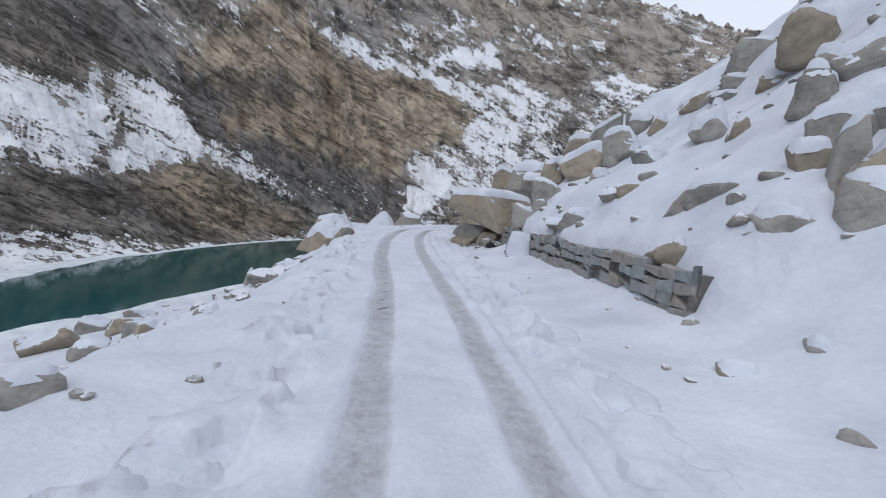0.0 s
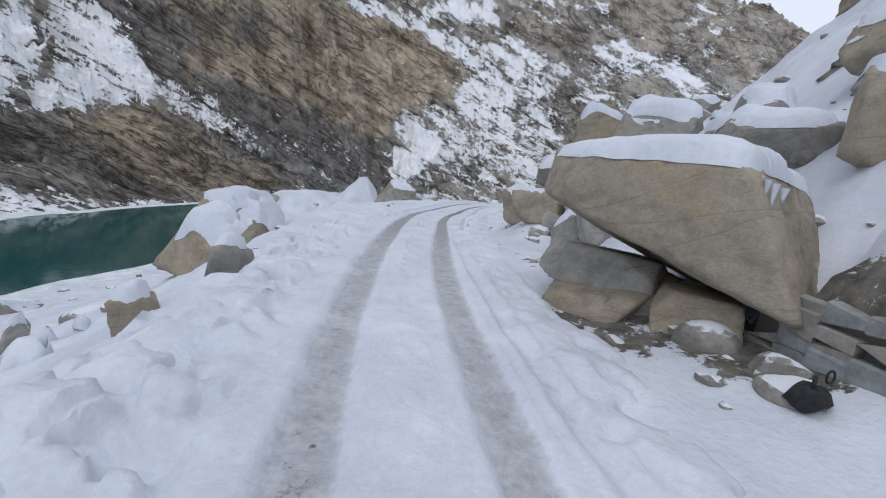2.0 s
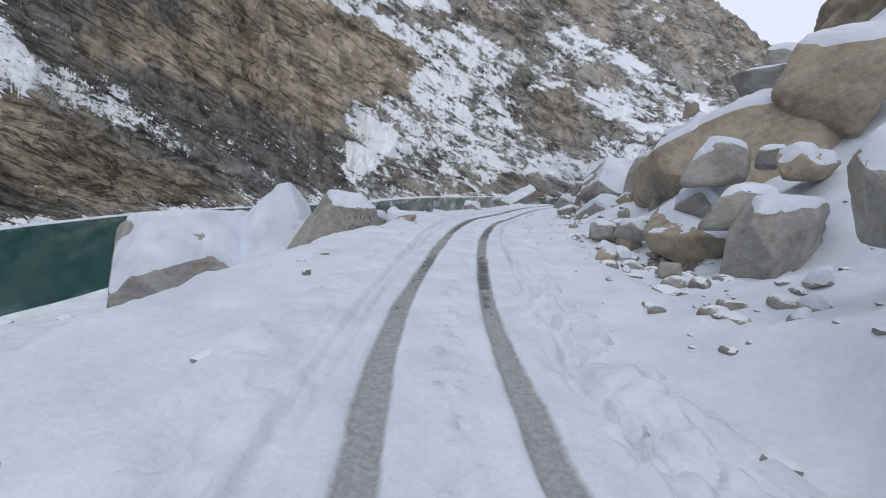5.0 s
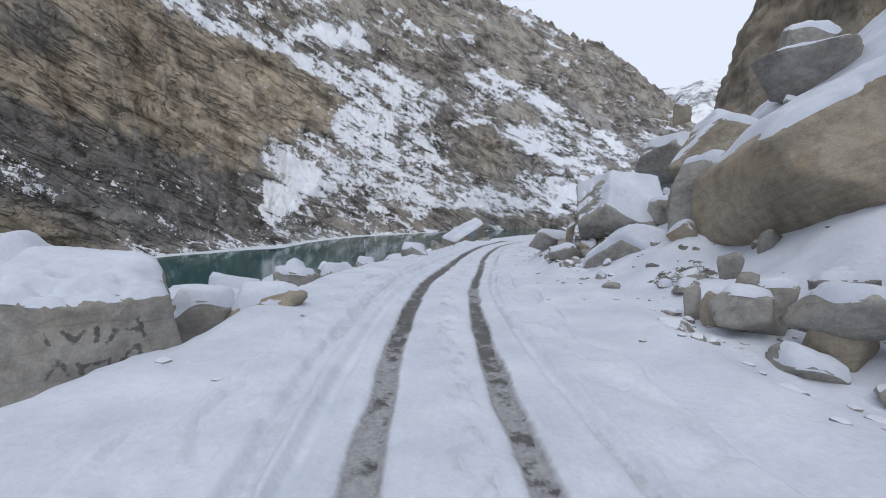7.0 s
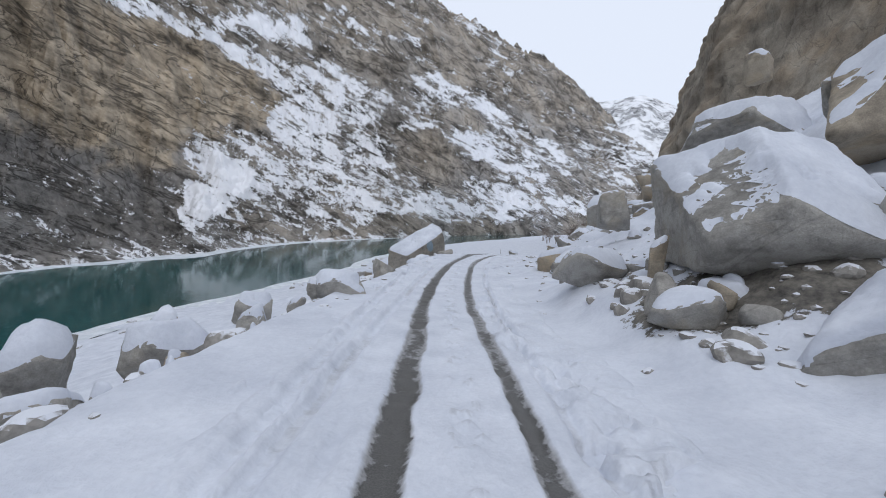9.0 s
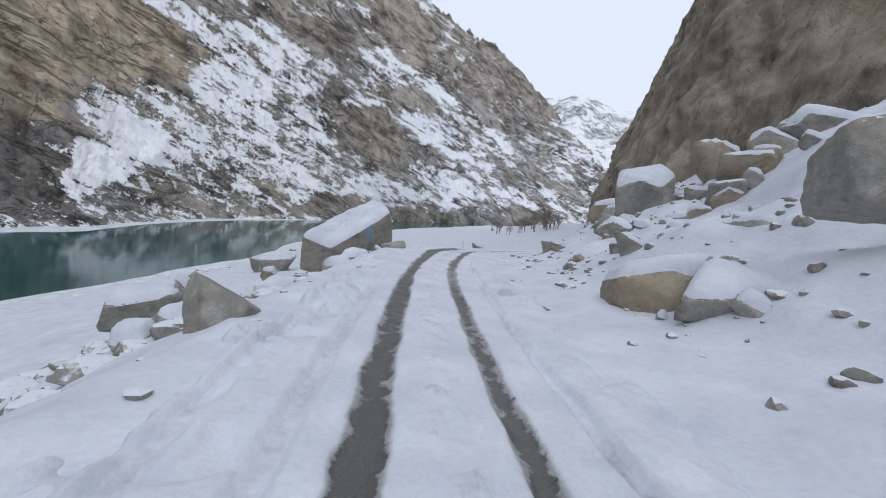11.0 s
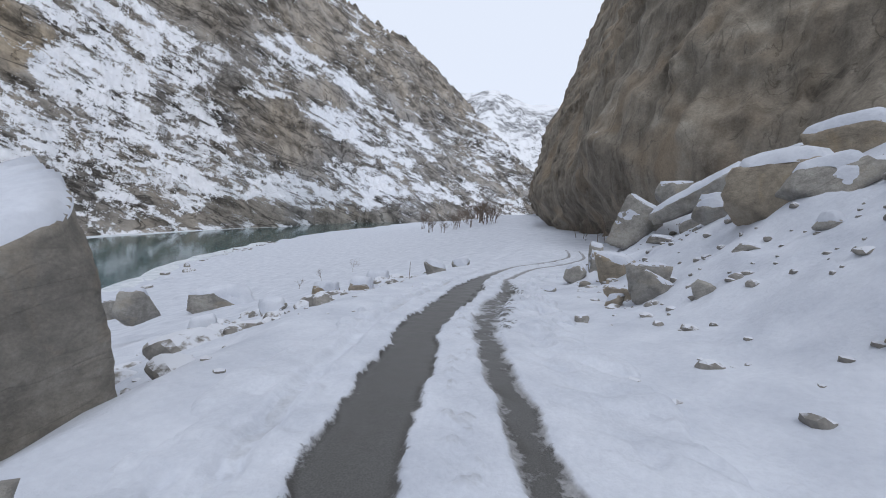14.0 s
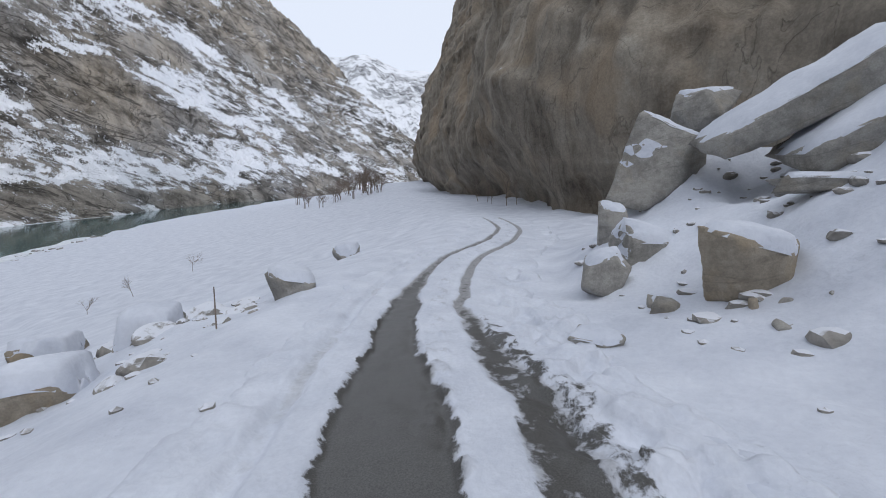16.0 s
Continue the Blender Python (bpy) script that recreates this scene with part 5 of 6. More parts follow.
boulder(12.80, 18.90, 9.34, (1.11, 0.89, 0.98), -29, 630, snow=0.06, cut=0.6, blocky=5)
boulder(19.16, 80.82, 0.42, (3.17, 1.59, 1.98), -70, 641, snow=0.34, cut=0.66, blocky=4, tilt=(0, -10, 0), label="low bare rock face sticking out of the snow slope", level=5)
boulder(29.94, 91.04, 2.74, (1.86, 1.49, 1.18), -55, 642, snow=0.0, cut=0.6, blocky=5)
boulder(30.96, 85.37, 4.53, (1.93, 1.55, 1.59), -69, 646, snow=0.1, cut=0.6, blocky=5)
boulder(22.93, 80.87, 3.19, (1.05, 0.84, 0.72), -75, 647, snow=0.1, cut=0.6, blocky=5)
boulder(31.40, 84.59, 5.36, (1.38, 1.10, 1.34), -72, 650, snow=0.12, cut=0.6, blocky=5)
boulder(38.71, 90.48, 7.20, (1.98, 1.59, 2.01), -66, 651, snow=0.2, cut=0.6, blocky=5)
boulder(32.68, 84.86, 6.16, (1.61, 1.29, 1.70), -72, 653, snow=0.2, cut=0.6, blocky=5)
boulder(39.36, 102.36, 0.81, (0.38, 0.30, 0.34), -89, 654, snow=0, cut=0.7, blocky=5)
boulder(39.01, 101.85, 0.86, (0.29, 0.24, 0.38), -92, 655, snow=0, cut=0.7, blocky=5)
boulder(38.54, 101.33, 1.04, (0.30, 0.24, 0.30), -95, 656, snow=0, cut=0.7, blocky=5)
boulder(38.50, 101.78, 0.61, (0.22, 0.18, 0.29), -92, 657, snow=0, cut=0.7, blocky=5)
boulder(39.33, 105.66, -0.98, (0.59, 0.47, 0.54), -74, 658, snow=0, cut=0.7, blocky=5)
boulder(39.24, 104.07, -0.46, (0.34, 0.27, 0.38), -81, 659, snow=0, cut=0.7, blocky=5)
boulder(38.13, 103.67, -0.59, (0.26, 0.21, 0.34), -83, 660, snow=0, cut=0.7, blocky=5)
boulder(47.57, 107.26, 1.20, (1.22, 0.97, 1.55), -76, 661, snow=0.1, cut=0.7, blocky=5)
boulder(13.04, 99.20, -3.75, (3.50, 2.80, 1.75), -7, 671, snow=0.42, cut=0.1, blocky=2.5, label="flat block under a thick pillow of snow", level=5)
boulder(13.96, 92.48, -0.95, (1.40, 1.15, 1.15), -20, 672, snow=0.26, cut=0.35, blocky=2.6, tilt=(0, -14, 0))
boulder(16.00, 96.20, -1.05, (1.75, 1.30, 1.30), -25, 673, snow=0.2, cut=0.5, blocky=5, tilt=(0, -10, 0), rock=M_TAN)
boulder(35.62, 88.64, 6.30, (3.45, 3.11, 2.70), -66, 674, snow=0.3, cut=0.5, blocky=5, rock=M_TAN, tilt=(0, -6, 0))
boulder(22.10, 83.80, 1.75, (1.45, 1.10, 1.15), -74, 675, snow=0.12, cut=0.6, blocky=5, tilt=(0, 14, 0))
boulder(23.50, 85.20, 1.75, (1.15, 0.95, 0.85), -70, 676, snow=0.1, cut=0.6, blocky=5, tilt=(6, -20, 0))
boulder(27.15, 87.70, 1.95, (0.95, 0.80, 0.60), -64, 677, snow=0.0, blocky=4)
boulder(27.00, 87.52, 2.38, (1.45, 1.15, 0.42), -72, 678, snow=0.08, cut=0.7, blocky=4, tilt=(0, 5, 0), label="flat slab resting on a smaller dark stone", level=5)
boulder(28.16, 89.48, 2.25, (1.70, 1.35, 1.45), -71, 679, snow=0.12, cut=0.65, blocky=5, tilt=(0, 12, 0))
boulder(29.15, 88.57, 3.00, (1.20, 0.90, 0.50), -75, 680, snow=0.2, cut=0.3, blocky=4)
boulder(30.22, 86.20, 3.85, (1.30, 0.95, 0.62), -74, 681, snow=0.16, cut=0.4, blocky=4, tilt=(0, -8, 0))
boulder(32.05, 87.55, 4.75, (1.30, 1.00, 1.00), -68, 682, snow=0.2, cut=0.5, blocky=5)
boulder(32.54, 90.03, 4.45, (1.30, 1.00, 0.95), -73, 683, snow=0.1, cut=0.6, blocky=5)
boulder(33.06, 89.00, 5.00, (1.20, 0.95, 0.65), -77, 684, snow=0.2, cut=0.4, blocky=4)
boulder(30.76, 85.20, 4.60, (1.80, 1.20, 1.10), -69, 685, snow=0.22, cut=0.4, blocky=4, tilt=(0, -12, 0))
boulder(32.60, 85.60, 6.00, (2.60, 2.00, 1.75), -71, 686, snow=0.3, cut=0.5, blocky=5, rock=M_TAN)
boulder(27.99, 92.89, 1.18, (1.30, 0.50, 0.34), -59, 687, snow=0.0, blocky=5, tilt=(0, -6, 0))
boulder(30.26, 92.20, 2.65, (0.85, 0.66, 0.75), -65, 688, snow=0.05, cut=0.7, blocky=5)
boulder(27.05, 89.06, 2.12, (0.46, 0.36, 0.55), -71, 689, snow=0.06, cut=0.6, blocky=4)
boulder(22.78, 83.00, 2.75, (0.65, 0.52, 0.34), -65, 690, snow=0.0, blocky=5)
boulder(29.93, 87.00, 3.60, (1.60, 0.70, 0.50), -64, 691, snow=0.12, cut=0.5, blocky=4)

# the overhanging wedge beside the wall, on its two bed blocks; each plane is a normal and its distance from the middle
WEDGE = [(0, -0.98, -0.2, 1.47), (0, 0.02, 1, 0.72), (-0.28, -0.25, -0.93, 0.84), (-1, -0.1, -0.1, 2.05), (0.915, -0.07, 0.396, 1.5), (0, 1, 0, 1.9), (-0.6, -0.75, 0.3, 2.1), (0.5, -0.6, 0.6, 2.05), (-0.5, 0.2, 0.85, 1.6)]
wedge = boulder(3.9, 24.3, 4.4, (4, 3.4, 1.9), -45, 771, 0.36, 0.6, 6, (0, 0, 0), "huge tan boulder overhanging the road, thickly snow-capped", M_TAN, 6, planes=WEDGE)
boulder(2.95, 24.95, 1.6, (2.7, 2.9, 1.9), -45, 772, 0.0, 0.7, 5, (0, 0, 0), "broken grey-brown bed block under an overhanging boulder", M_TAN, 5)
boulder(3.35, 25.3, 2.3, (2.9, 2.4, 2.3), -45, 774, 0.0, 0.6, 5, (0, 0, 0), "broken grey-brown bed block under an overhanging boulder", None, 5)
boulder(4.35, 23.75, 1.8, (1.8, 2.3, 1.75), -45, 773, 0.0, 0.6, 5, (0, 0, 0), "broken grey-brown bed block under an overhanging boulder", M_TAN, 5)



def icicle(parent, x, y, z, length, radius):
    k = 6
    verts = [(radius * math.cos(a * math.tau / k), radius * math.sin(a * math.tau / k), 0) for a in range(k)]
    verts += [(0.6 * radius * math.cos(a * math.tau / k + 0.2), 0.6 * radius * math.sin(a * math.tau / k + 0.2), -0.5 * length) for a in range(k)] + [(0.01, 0, -length)] * 1
    tri = [(a, 6 + a, (a + 1) % k) for a in range(k)] + [((a + 1) % k, 6 + a, 6 + (a + 1) % k) for a in range(k)] + [(6 + a, 12, 6 + (a + 1) % k) for a in range(k)]
    child = new("icicle", raw_mesh("icicle", verts, tri, M_SNOW))
    child.parent = parent
    child.matrix_basis = Matrix.Translation((x, y, z))


for x, length in ((-1.25, 0.36), (0.95, 0.22), (1.05, 0.45), (1.16, 0.3), (1.27, 0.5), (1.36, 0.28), (1.45, 0.4), (1.55, 0.24)):
    icicle(wedge, x, -1.42 + 0.12 * max(0, x - 0.9), 0.72 - 0.45 * max(0, x - 1.1), length, 0.05)


def dark_marks(p):
    """Weathered lettering that cannot be read: plain bars on the face towards the road."""
    out = np.zeros(len(p))
    r = np.random.RandomState(12)
    for n in range(20):
        x0, z0 = 0.1 + 0.16 * (n % 7) + r.uniform(-0.04, 0.04), 0.55 - 0.42 * (n // 7) + r.uniform(-0.05, 0.05)
        lean, long = r.uniform(-0.8, 0.8) + (1.3 if r.uniform() < 0.3 else 0), r.uniform(0.08, 0.19)
        dx, dz = p[:, 0] - x0, p[:, 2] - z0
        t = np.clip(dx * math.sin(lean) + dz * math.cos(lean), -long, long)
        out = np.maximum(out, 0.62 * step(0.075, 0.02, np.hypot(dx - t * math.sin(lean), dz - t * math.cos(lean))))
    return out * (p[:, 1] < -0.3)


def blue_mark(p):
    return 0.8 * step(0.7, 0.3, np.hypot(p[:, 0] - 0.7, (p[:, 2] - 0.3) * 0.8 + 0.4 * (p[:, 0] - 0.7))) * (p[:, 1] < -0.7)


MARKED = [(-0.35, -0.93, 0.12, 1.15), (0.45, -0.88, 0.16, 1.25), (-0.86, -0.1, 0.5, 1.2), (0.97, 0.1, 0.22, 1.55), (0.12, -0.16, 0.97, 1.18), (0, 1, 0.2, 1.6), (0, 0, -1, 1.7), (-0.6, -0.3, -0.6, 2.1)]
boulder(-4.2, 54.6, 1.4, (3.6, 3, 2.9), 16, 781, 0.18, 0.76, 4.2, (0, 0, 0), "grey boulder with faded dark paint marks and snow on top", M_DARK_MARK, 6, "boulder", dark_marks, MARKED)
POINTED = [(-0.80, -0.35, 0.5, 1.55), (0.72, -0.45, 0.52, 1.45), (-0.1, -0.85, 0.52, 1.35), (0.1, 0.9, 0.4, 1.6), (0, 0, -1, 2.4), (-0.2, 0.1, 0.97, 2.75), (0.9, 0.3, 0.2, 1.9)]
boulder(-8.45, 60.9, -0.35, (4.2, 3.6, 5), 20, 785, 0.3, 0.18, 4, (0, 0, 0), "pointed boulder almost wholly plastered with snow", None, 5, planes=POINTED)
SLAB = [(-0.50, -0.20, 0.84, 0.64), (0, -1, -0.1, 1.4), (1, -0.05, 0.1, 2.85), (-1, -0.15, -0.08, 2.25), (0.2, 0, -0.98, 2.1), (0.1, 1, 0.05, 1.2), (-0.75, -0.6, 0.3, 2.4), (0.65, -0.7, 0.25, 2.95)]
boulder(17.1, 101.55, 0.5, (5.7, 2.7, 3), 18.6, 782, 0.34, 0.45, 6, (0, 0, 0), "long tilted slab boulder with a blue paint patch and snow", M_BLUE_MARK, 6, "boulder", blue_mark, SLAB)

# the great block plastered with snow at the foot of the slope
GREAT = [(-0.52, -0.55, 0.62, 1.3), (0.42, -0.50, 0.74, 1.15), (-0.93, -0.25, -0.15, 1.95), (0, -0.95, -0.22, 2.0), (0.92, 0.1, 0.3, 2.3), (-0.1, 0.15, 1, 1.95), (0, 1, 0, 2.2), (0, 0, -1, 1.6), (0.1, -0.62, -0.75, 1.8), (0.75, -0.6, 0.1, 2.3)]
boulder(14.5, 66.4, 4.4, (4, 4, 3.4), -48, 786, 0.24, 0.56, 4, (0, 0, 0), "great grey boulder with snow plastered on its sloping sides", None, 6, planes=GREAT)

DOME = [(-0.35, -0.62, 0.7, 0.85), (0.55, -0.5, 0.66, 0.9), (0.1, -0.95, 0.2, 1.05), (0.92, -0.1, 0.35, 1.2), (-0.85, 0, 0.5, 1.25), (0, 0.1, 1, 0.92), (0, 1, 0.3, 1.2), (0, 0, -1, 1.5), (-0.9, -0.4, 0.1, 1.45)]
boulder(-6.3, 30.1, 1.95, (2.4, 2.2, 2.2), 39, 788, 0.34, 0.52, 4, (0, 0, 0), "tan boulder under a thick dome of snow beside the road", M_TAN, 5, planes=DOME)
OLIVE = [(-0.50, -0.22, 0.84, 2.35), (-0.12, -0.28, 0.95, 2.75), (-0.1, -0.93, 0.30, 1.75), (-0.8, -0.5, -0.1, 3.5), (1, 0, 0, 4.2), (0, 1, 0, 2.2), (0, 0, -1, 2.8), (-0.3, -0.65, -0.65, 2.5), (-0.7, -0.2, 0.65, 3.0), (0.6, -0.75, 0.2, 3.4)]
boulder(14.71, 54.47, 6.06, (7.5, 4.2, 4.6), -47, 789, 0.38, 0.62, 4, (0, 0, 0), "huge smooth olive-grey boulder with a thick snow cap", M_TAN, 6, planes=OLIVE)
RIVERSIDE = [(-0.25, -0.70, 0.66, 1.9), (0.45, -0.55, 0.70, 2.1), (-0.75, -0.35, 0.55, 2.6), (-0.1, -1, 0.05, 2.6), (0.95, 0, 0.3, 3.7), (-1, 0, 0, 4.0), (-0.05, 0.1, 1, 2.1), (0, 1, 0.2, 3), (0, 0, -1, 2.5)]
boulder(-13.6, 60.2, -1.75, (7, 5, 4.5), 25, 787, 0.32, 0.46, 4, (0, 0, 0), "broad grey boulder half covered with thick snow by the river", None, 5, planes=RIVERSIDE)

# two long plates leaning on the heap under the cliff
PLATE = [(-0.10, -0.25, 0.96, 0.55), (0, 0.1, -1, 0.55), (0, -0.95, -0.25, 1.15), (0, 1, 0, 1.3), (1, 0.1, 0, 2.6), (-0.85, -0.4, 0.3, 2.4), (-0.6, 0.2, -0.7, 1.9), (0.5, -0.7, 0.3, 2.3)]
for number, (x, y, z, yaw) in enumerate(((44.6, 101.0, 3.7, -92), (45.8, 103.0, 4.2, -84))):
    plate = boulder(x, y, z, (5, 2.4, 1.1), 0, 790 + number, 0.22, 0.6, 4, (0, 0, 0), "long pale rock plate leaning up the heap, snow on top", None, 5, planes=PLATE)
    plate.matrix_world = pose(x, y, z, 0, -27, yaw)

# ---- loose blocks on the slope and along the bank ----
rng = np.random.RandomState(77)


def at_road(s, d):
    """World x, y at a station and offset."""
    k = int(np.clip((s + 10) / 0.5, 1, len(NEAR_ROAD) - 2))
    t = NEAR_ROAD[k + 1, :2] - NEAR_ROAD[k - 1, :2]
    t = t / np.linalg.norm(t)
    return NEAR_ROAD[k, 0] + d * t[1], NEAR_ROAD[k, 1] - d * t[0]


LOOSE = []  # points, triangles and material slot of each block and of the snow on it


def scatter(count, stations, offsets, sizes, snow, cut, flat=0.62):
    made = 0
    while made < count:
        s0, d0 = rng.uniform(*stations), rng.uniform(*offsets)
        if 6 < s0 < 23 and 0 < d0 < 6.6:
            continue
        x, y = at_road(s0, d0)
        w = sizes[0] + (sizes[1] - sizes[0]) * rng.uniform() ** 2.2
        size = (w, w * rng.uniform(0.6, 1.0), w * flat * rng.uniform(0.6, 1.2))
        seed = 1000 + rng.randint(9000)
        p, faces = stone_shape(seed, 4 if w > 1.0 else 3, size, 3.6 + 1.6 * (seed % 2), (rng.uniform(-14, 14), rng.uniform(-14, 14), 0))
        turn = rng.uniform(0, math.tau)
        spin = np.array(((math.cos(turn), math.sin(turn), 0), (-math.sin(turn), math.cos(turn), 0), (0, 0, 1)))
        foot = np.array((x, y, tall(x, y) - 0.36 * size[2]))
        LOOSE.append((p @ spin + foot, faces, 0))
        LOOSE.extend((q @ spin + foot, f, 1) for q, f in snow_shape(p, faces, seed, snow, cut))
        made += 1


scatter(46, (-6, 90), (7, 20), (0.5, 2.2), 0.26, 0.45)
scatter(34, (36, 92), (5.2, 9), (0.35, 1.3), 0.16, 0.55)
scatter(24, (92, 128), (9, 18), (0.4, 1.5), 0.2, 0.5)
scatter(26, (58, 104), (-11, -5.2), (0.4, 1.8), 0.22, 0.5)
scatter(34, (80, 104), (-12, -5.0), (0.5, 1.7), 0.12, 0.6, 0.5)
scatter(46, (84, 99), (-11, -4.7), (0.3, 1.1), 0.09, 0.62, 0.7)
scatter(16, (0, 30), (-13, -5.0), (0.4, 1.4), 0.2, 0.5, 0.5)


def build_loose():
    starts = np.cumsum([0] + [len(p) for p, _, _ in LOOSE])
    mesh = raw_mesh("fallen_blocks", np.vstack([p for p, _, _ in LOOSE]), np.vstack([f + a for (_, f, _), a in zip(LOOSE, starts)]), M_BOULDER)
    mesh.materials.append(M_SNOW)
    mesh.polygons.foreach_set("material_index", np.concatenate([np.full(len(f), slot, np.int32) for _, f, slot in LOOSE]))
    tagged(new("fallen_blocks", mesh), "scattered grey fallen blocks with snow on top", "rocks", kind="stuff")


build_loose()


def build_rubble():
    """Small stones, joined: too many to count."""
    verts, faces, base = [], [], 0
    fields = ((420, (60, 108), (-16, -5), 0.42), (190, (24, 96), (5.0, 8.5), 0.5), (60, (96, 128), (5.5, 14), 0.3), (240, (0, 45), (-20, -4.5), 0.42), (160, (104, 128), (-14, -5), 0.42), (45, (20, 29), (3.4, 5.4), 0.42), (420, (97, 130), (4.2, 17), 0.26), (300, (44, 96), (4.6, 11), 0.24), (70, (66, 76), (4.4, 8.5), 0.26), (160, (0, 34), (6, 15), 0.24), (40, (30, 44), (4.2, 7), 0.2), (60, (4, 120), (2.6, 4.6), 0.12), (60, (4, 120), (-4.2, -2.6), 0.12),
              (70, (66, 74), (4.8, 7), 0.42), (60, (2, 40), (-14, -4.8), 0.9), (40, (104, 128), (-15, -6), 1.1), (26, (92, 104), (-14, -6), 1.2), (300, (82, 106), (-11, -4.6), 0.6), (60, (110, 126), (-13, -5), 0.6))
    xs, ys, ws = [], [], []
    for count, stations, offsets, most in fields:
        for _ in range(count):
            x, y = at_road(rng.uniform(*stations), rng.uniform(*offsets))
            xs.append(x), ys.append(y), ws.append(0.08 + most * rng.uniform() ** 2.5)
    # dark rocks along the water's edge
    for _ in range(90):
        k = rng.randint(42, 150)
        t = NEAR[k + 1] - NEAR[k - 1]
        t = t / np.linalg.norm(t)
        off = rng.uniform(0, 5) ** 1.2
        xs.append(NEAR[k, 0] + off * t[1]), ys.append(NEAR[k, 1] - off * t[0]), ws.append(0.3 + 1.2 * rng.uniform() ** 2)
    zs = ground(np.array(xs), np.array(ys))[0]
    v1, f1 = ball(1)
    v2, f2 = ball(2)
    v3, f3 = ball(3)
    for x, y, z, w in zip(xs, ys, zs, ws):
        v, f = (v3, f3) if w > 0.35 else (v2, f2) if w > 0.16 else (v1, f1)
        m = rng.normal(size=(9, 3))
        m /= np.linalg.norm(m, axis=1)[:, None]
        r = (np.maximum(0, v @ m.T / rng.uniform(0.55, 0.9, 9)) ** 14).sum(1) + 0.8
        p = v * (r ** (-1 / 14))[:, None] * (w * np.array([rng.uniform(0.7, 1.2), rng.uniform(0.7, 1.2), rng.uniform(0.45, 0.8)]))
        verts.append(p + (x, y, z - 0.08 * w))
        faces.append(f + base)
        base += len(v)
    ob = new("rubble", raw_mesh("rubble", np.vstack(verts), np.vstack(faces), M_STONE, False))
    tagged(ob, "loose angular stones dusted with snow", "stones", kind="stuff")


build_rubble()


# ---- retaining wall ----
def build_wall():
    wall = new("retaining_wall")
    wall.matrix_world = Matrix.Translation((*at_road(8.5, 5.0), 2.2))
    tagged(wall, "grey dry-stone retaining wall half buried in snow", "wall")
    back = wall.matrix_world.inverted()
    local = np.random.RandomState(5)

    def place(s, d, z):
        x, y = at_road(s, d)
        return back @ Vector((x, y, z))

    mortar = bpy.data.materials.new("wall_joint")
    mortar.use_nodes = True
    mortar.node_tree.nodes["Principled BSDF"].inputs["Base Color"].default_value = (0.13, 0.122, 0.11, 1)
    k = Nodes("wall_stone")
    p = k.place()
    n, hue = k.noise(p, 5, 6, 0.65), k.add("ShaderNodeObjectInfo").outputs["Random"]
    tone = k.mix(k.ramp(hue, (0.0, 0.0), (1.0, 1.0)), (0.30, 0.27, 0.24), (0.27, 0.30, 0.31))
    tone = k.mix(0.5, tone, k.ramp(n, (0.3, 0.2), (0.7, 0.75)), "OVERLAY")
    face_stone = k.done(tone, 0.85, k.bump(k.noise(p, 11, 5), 0.6, 0.04), 0.3)
    # body
    stations = np.arange(7.0, 21.51, 0.5)
    verts, faces = [], []
    for s0 in stations:
        x, y = at_road(s0, 5.3)
        z0 = tall(*at_road(s0, 4.2)) - 0.5
        top = 2.42 + 1.16 - 0.16 * max(0, (s0 - 18) / 3)
        verts += [place(s0, 5.22, z0), place(s0, 5.30, top), place(s0, 5.8, top), place(s0, 5.85, z0)]
    for a in range(len(stations) - 1):
        for b in range(4):
            c = (b + 1) % 4
            faces.append((4 * a + b, 4 * a + c, 4 * a + 4 + c, 4 * a + 4 + b))
    faces += [(0, 3, 2, 1), tuple(len(verts) - 4 + q for q in range(4))]
    body = new("wall_body", raw_mesh("wall_body", verts, faces, mortar, False))
    body.parent = wall
    # stones in rough courses
    for course in range(5):
        s0 = 7.0 + local.uniform(0, 0.2)
        while s0 < 21.4:
            long = local.uniform(0.24, 0.62)
            tall_ = 0.28 + local.uniform(-0.07, 0.07)
            z0 = 2.3 + course * 0.265 + 0.1 * float(vnoise(s0 * 0.5, course, 0, 9))
            j = local.uniform(-0.075, 0.075, 8)
            out = 5.13 - local.uniform(0, 0.07)
            deep = out + 0.2
            a, b = s0 + 0.012, s0 + long - 0.012
            ring = [(a + j[0], z0 + j[1]), (b + j[2], z0 + j[3]), (b + j[4], z0 + tall_ + j[5] - 0.02), (a + j[6], z0 + tall_ + j[7] - 0.02)]
            ms, mz = sum(q[0] for q in ring) / 4, sum(q[1] for q in ring) / 4
            lean = 0.07 * course / 4
            v = [place(q[0], deep + lean, q[1]) for q in ring] + [place(q[0], out + 0.05 + lean, q[1]) for q in ring]
            v += [place(ms + 0.86 * (q[0] - ms), out + lean, mz + 0.82 * (q[1] - mz)) for q in ring]
            f = [(8, 9, 10, 11)] + [(e + r, e + (r + 1) % 4, e + 4 + (r + 1) % 4, e + 4 + r) for e in (0, 4) for r in range(4)]
            stone = new("stone", raw_mesh("stone", v, f, face_stone, False))
            stone.parent = wall
            s0 += long


build_wall()


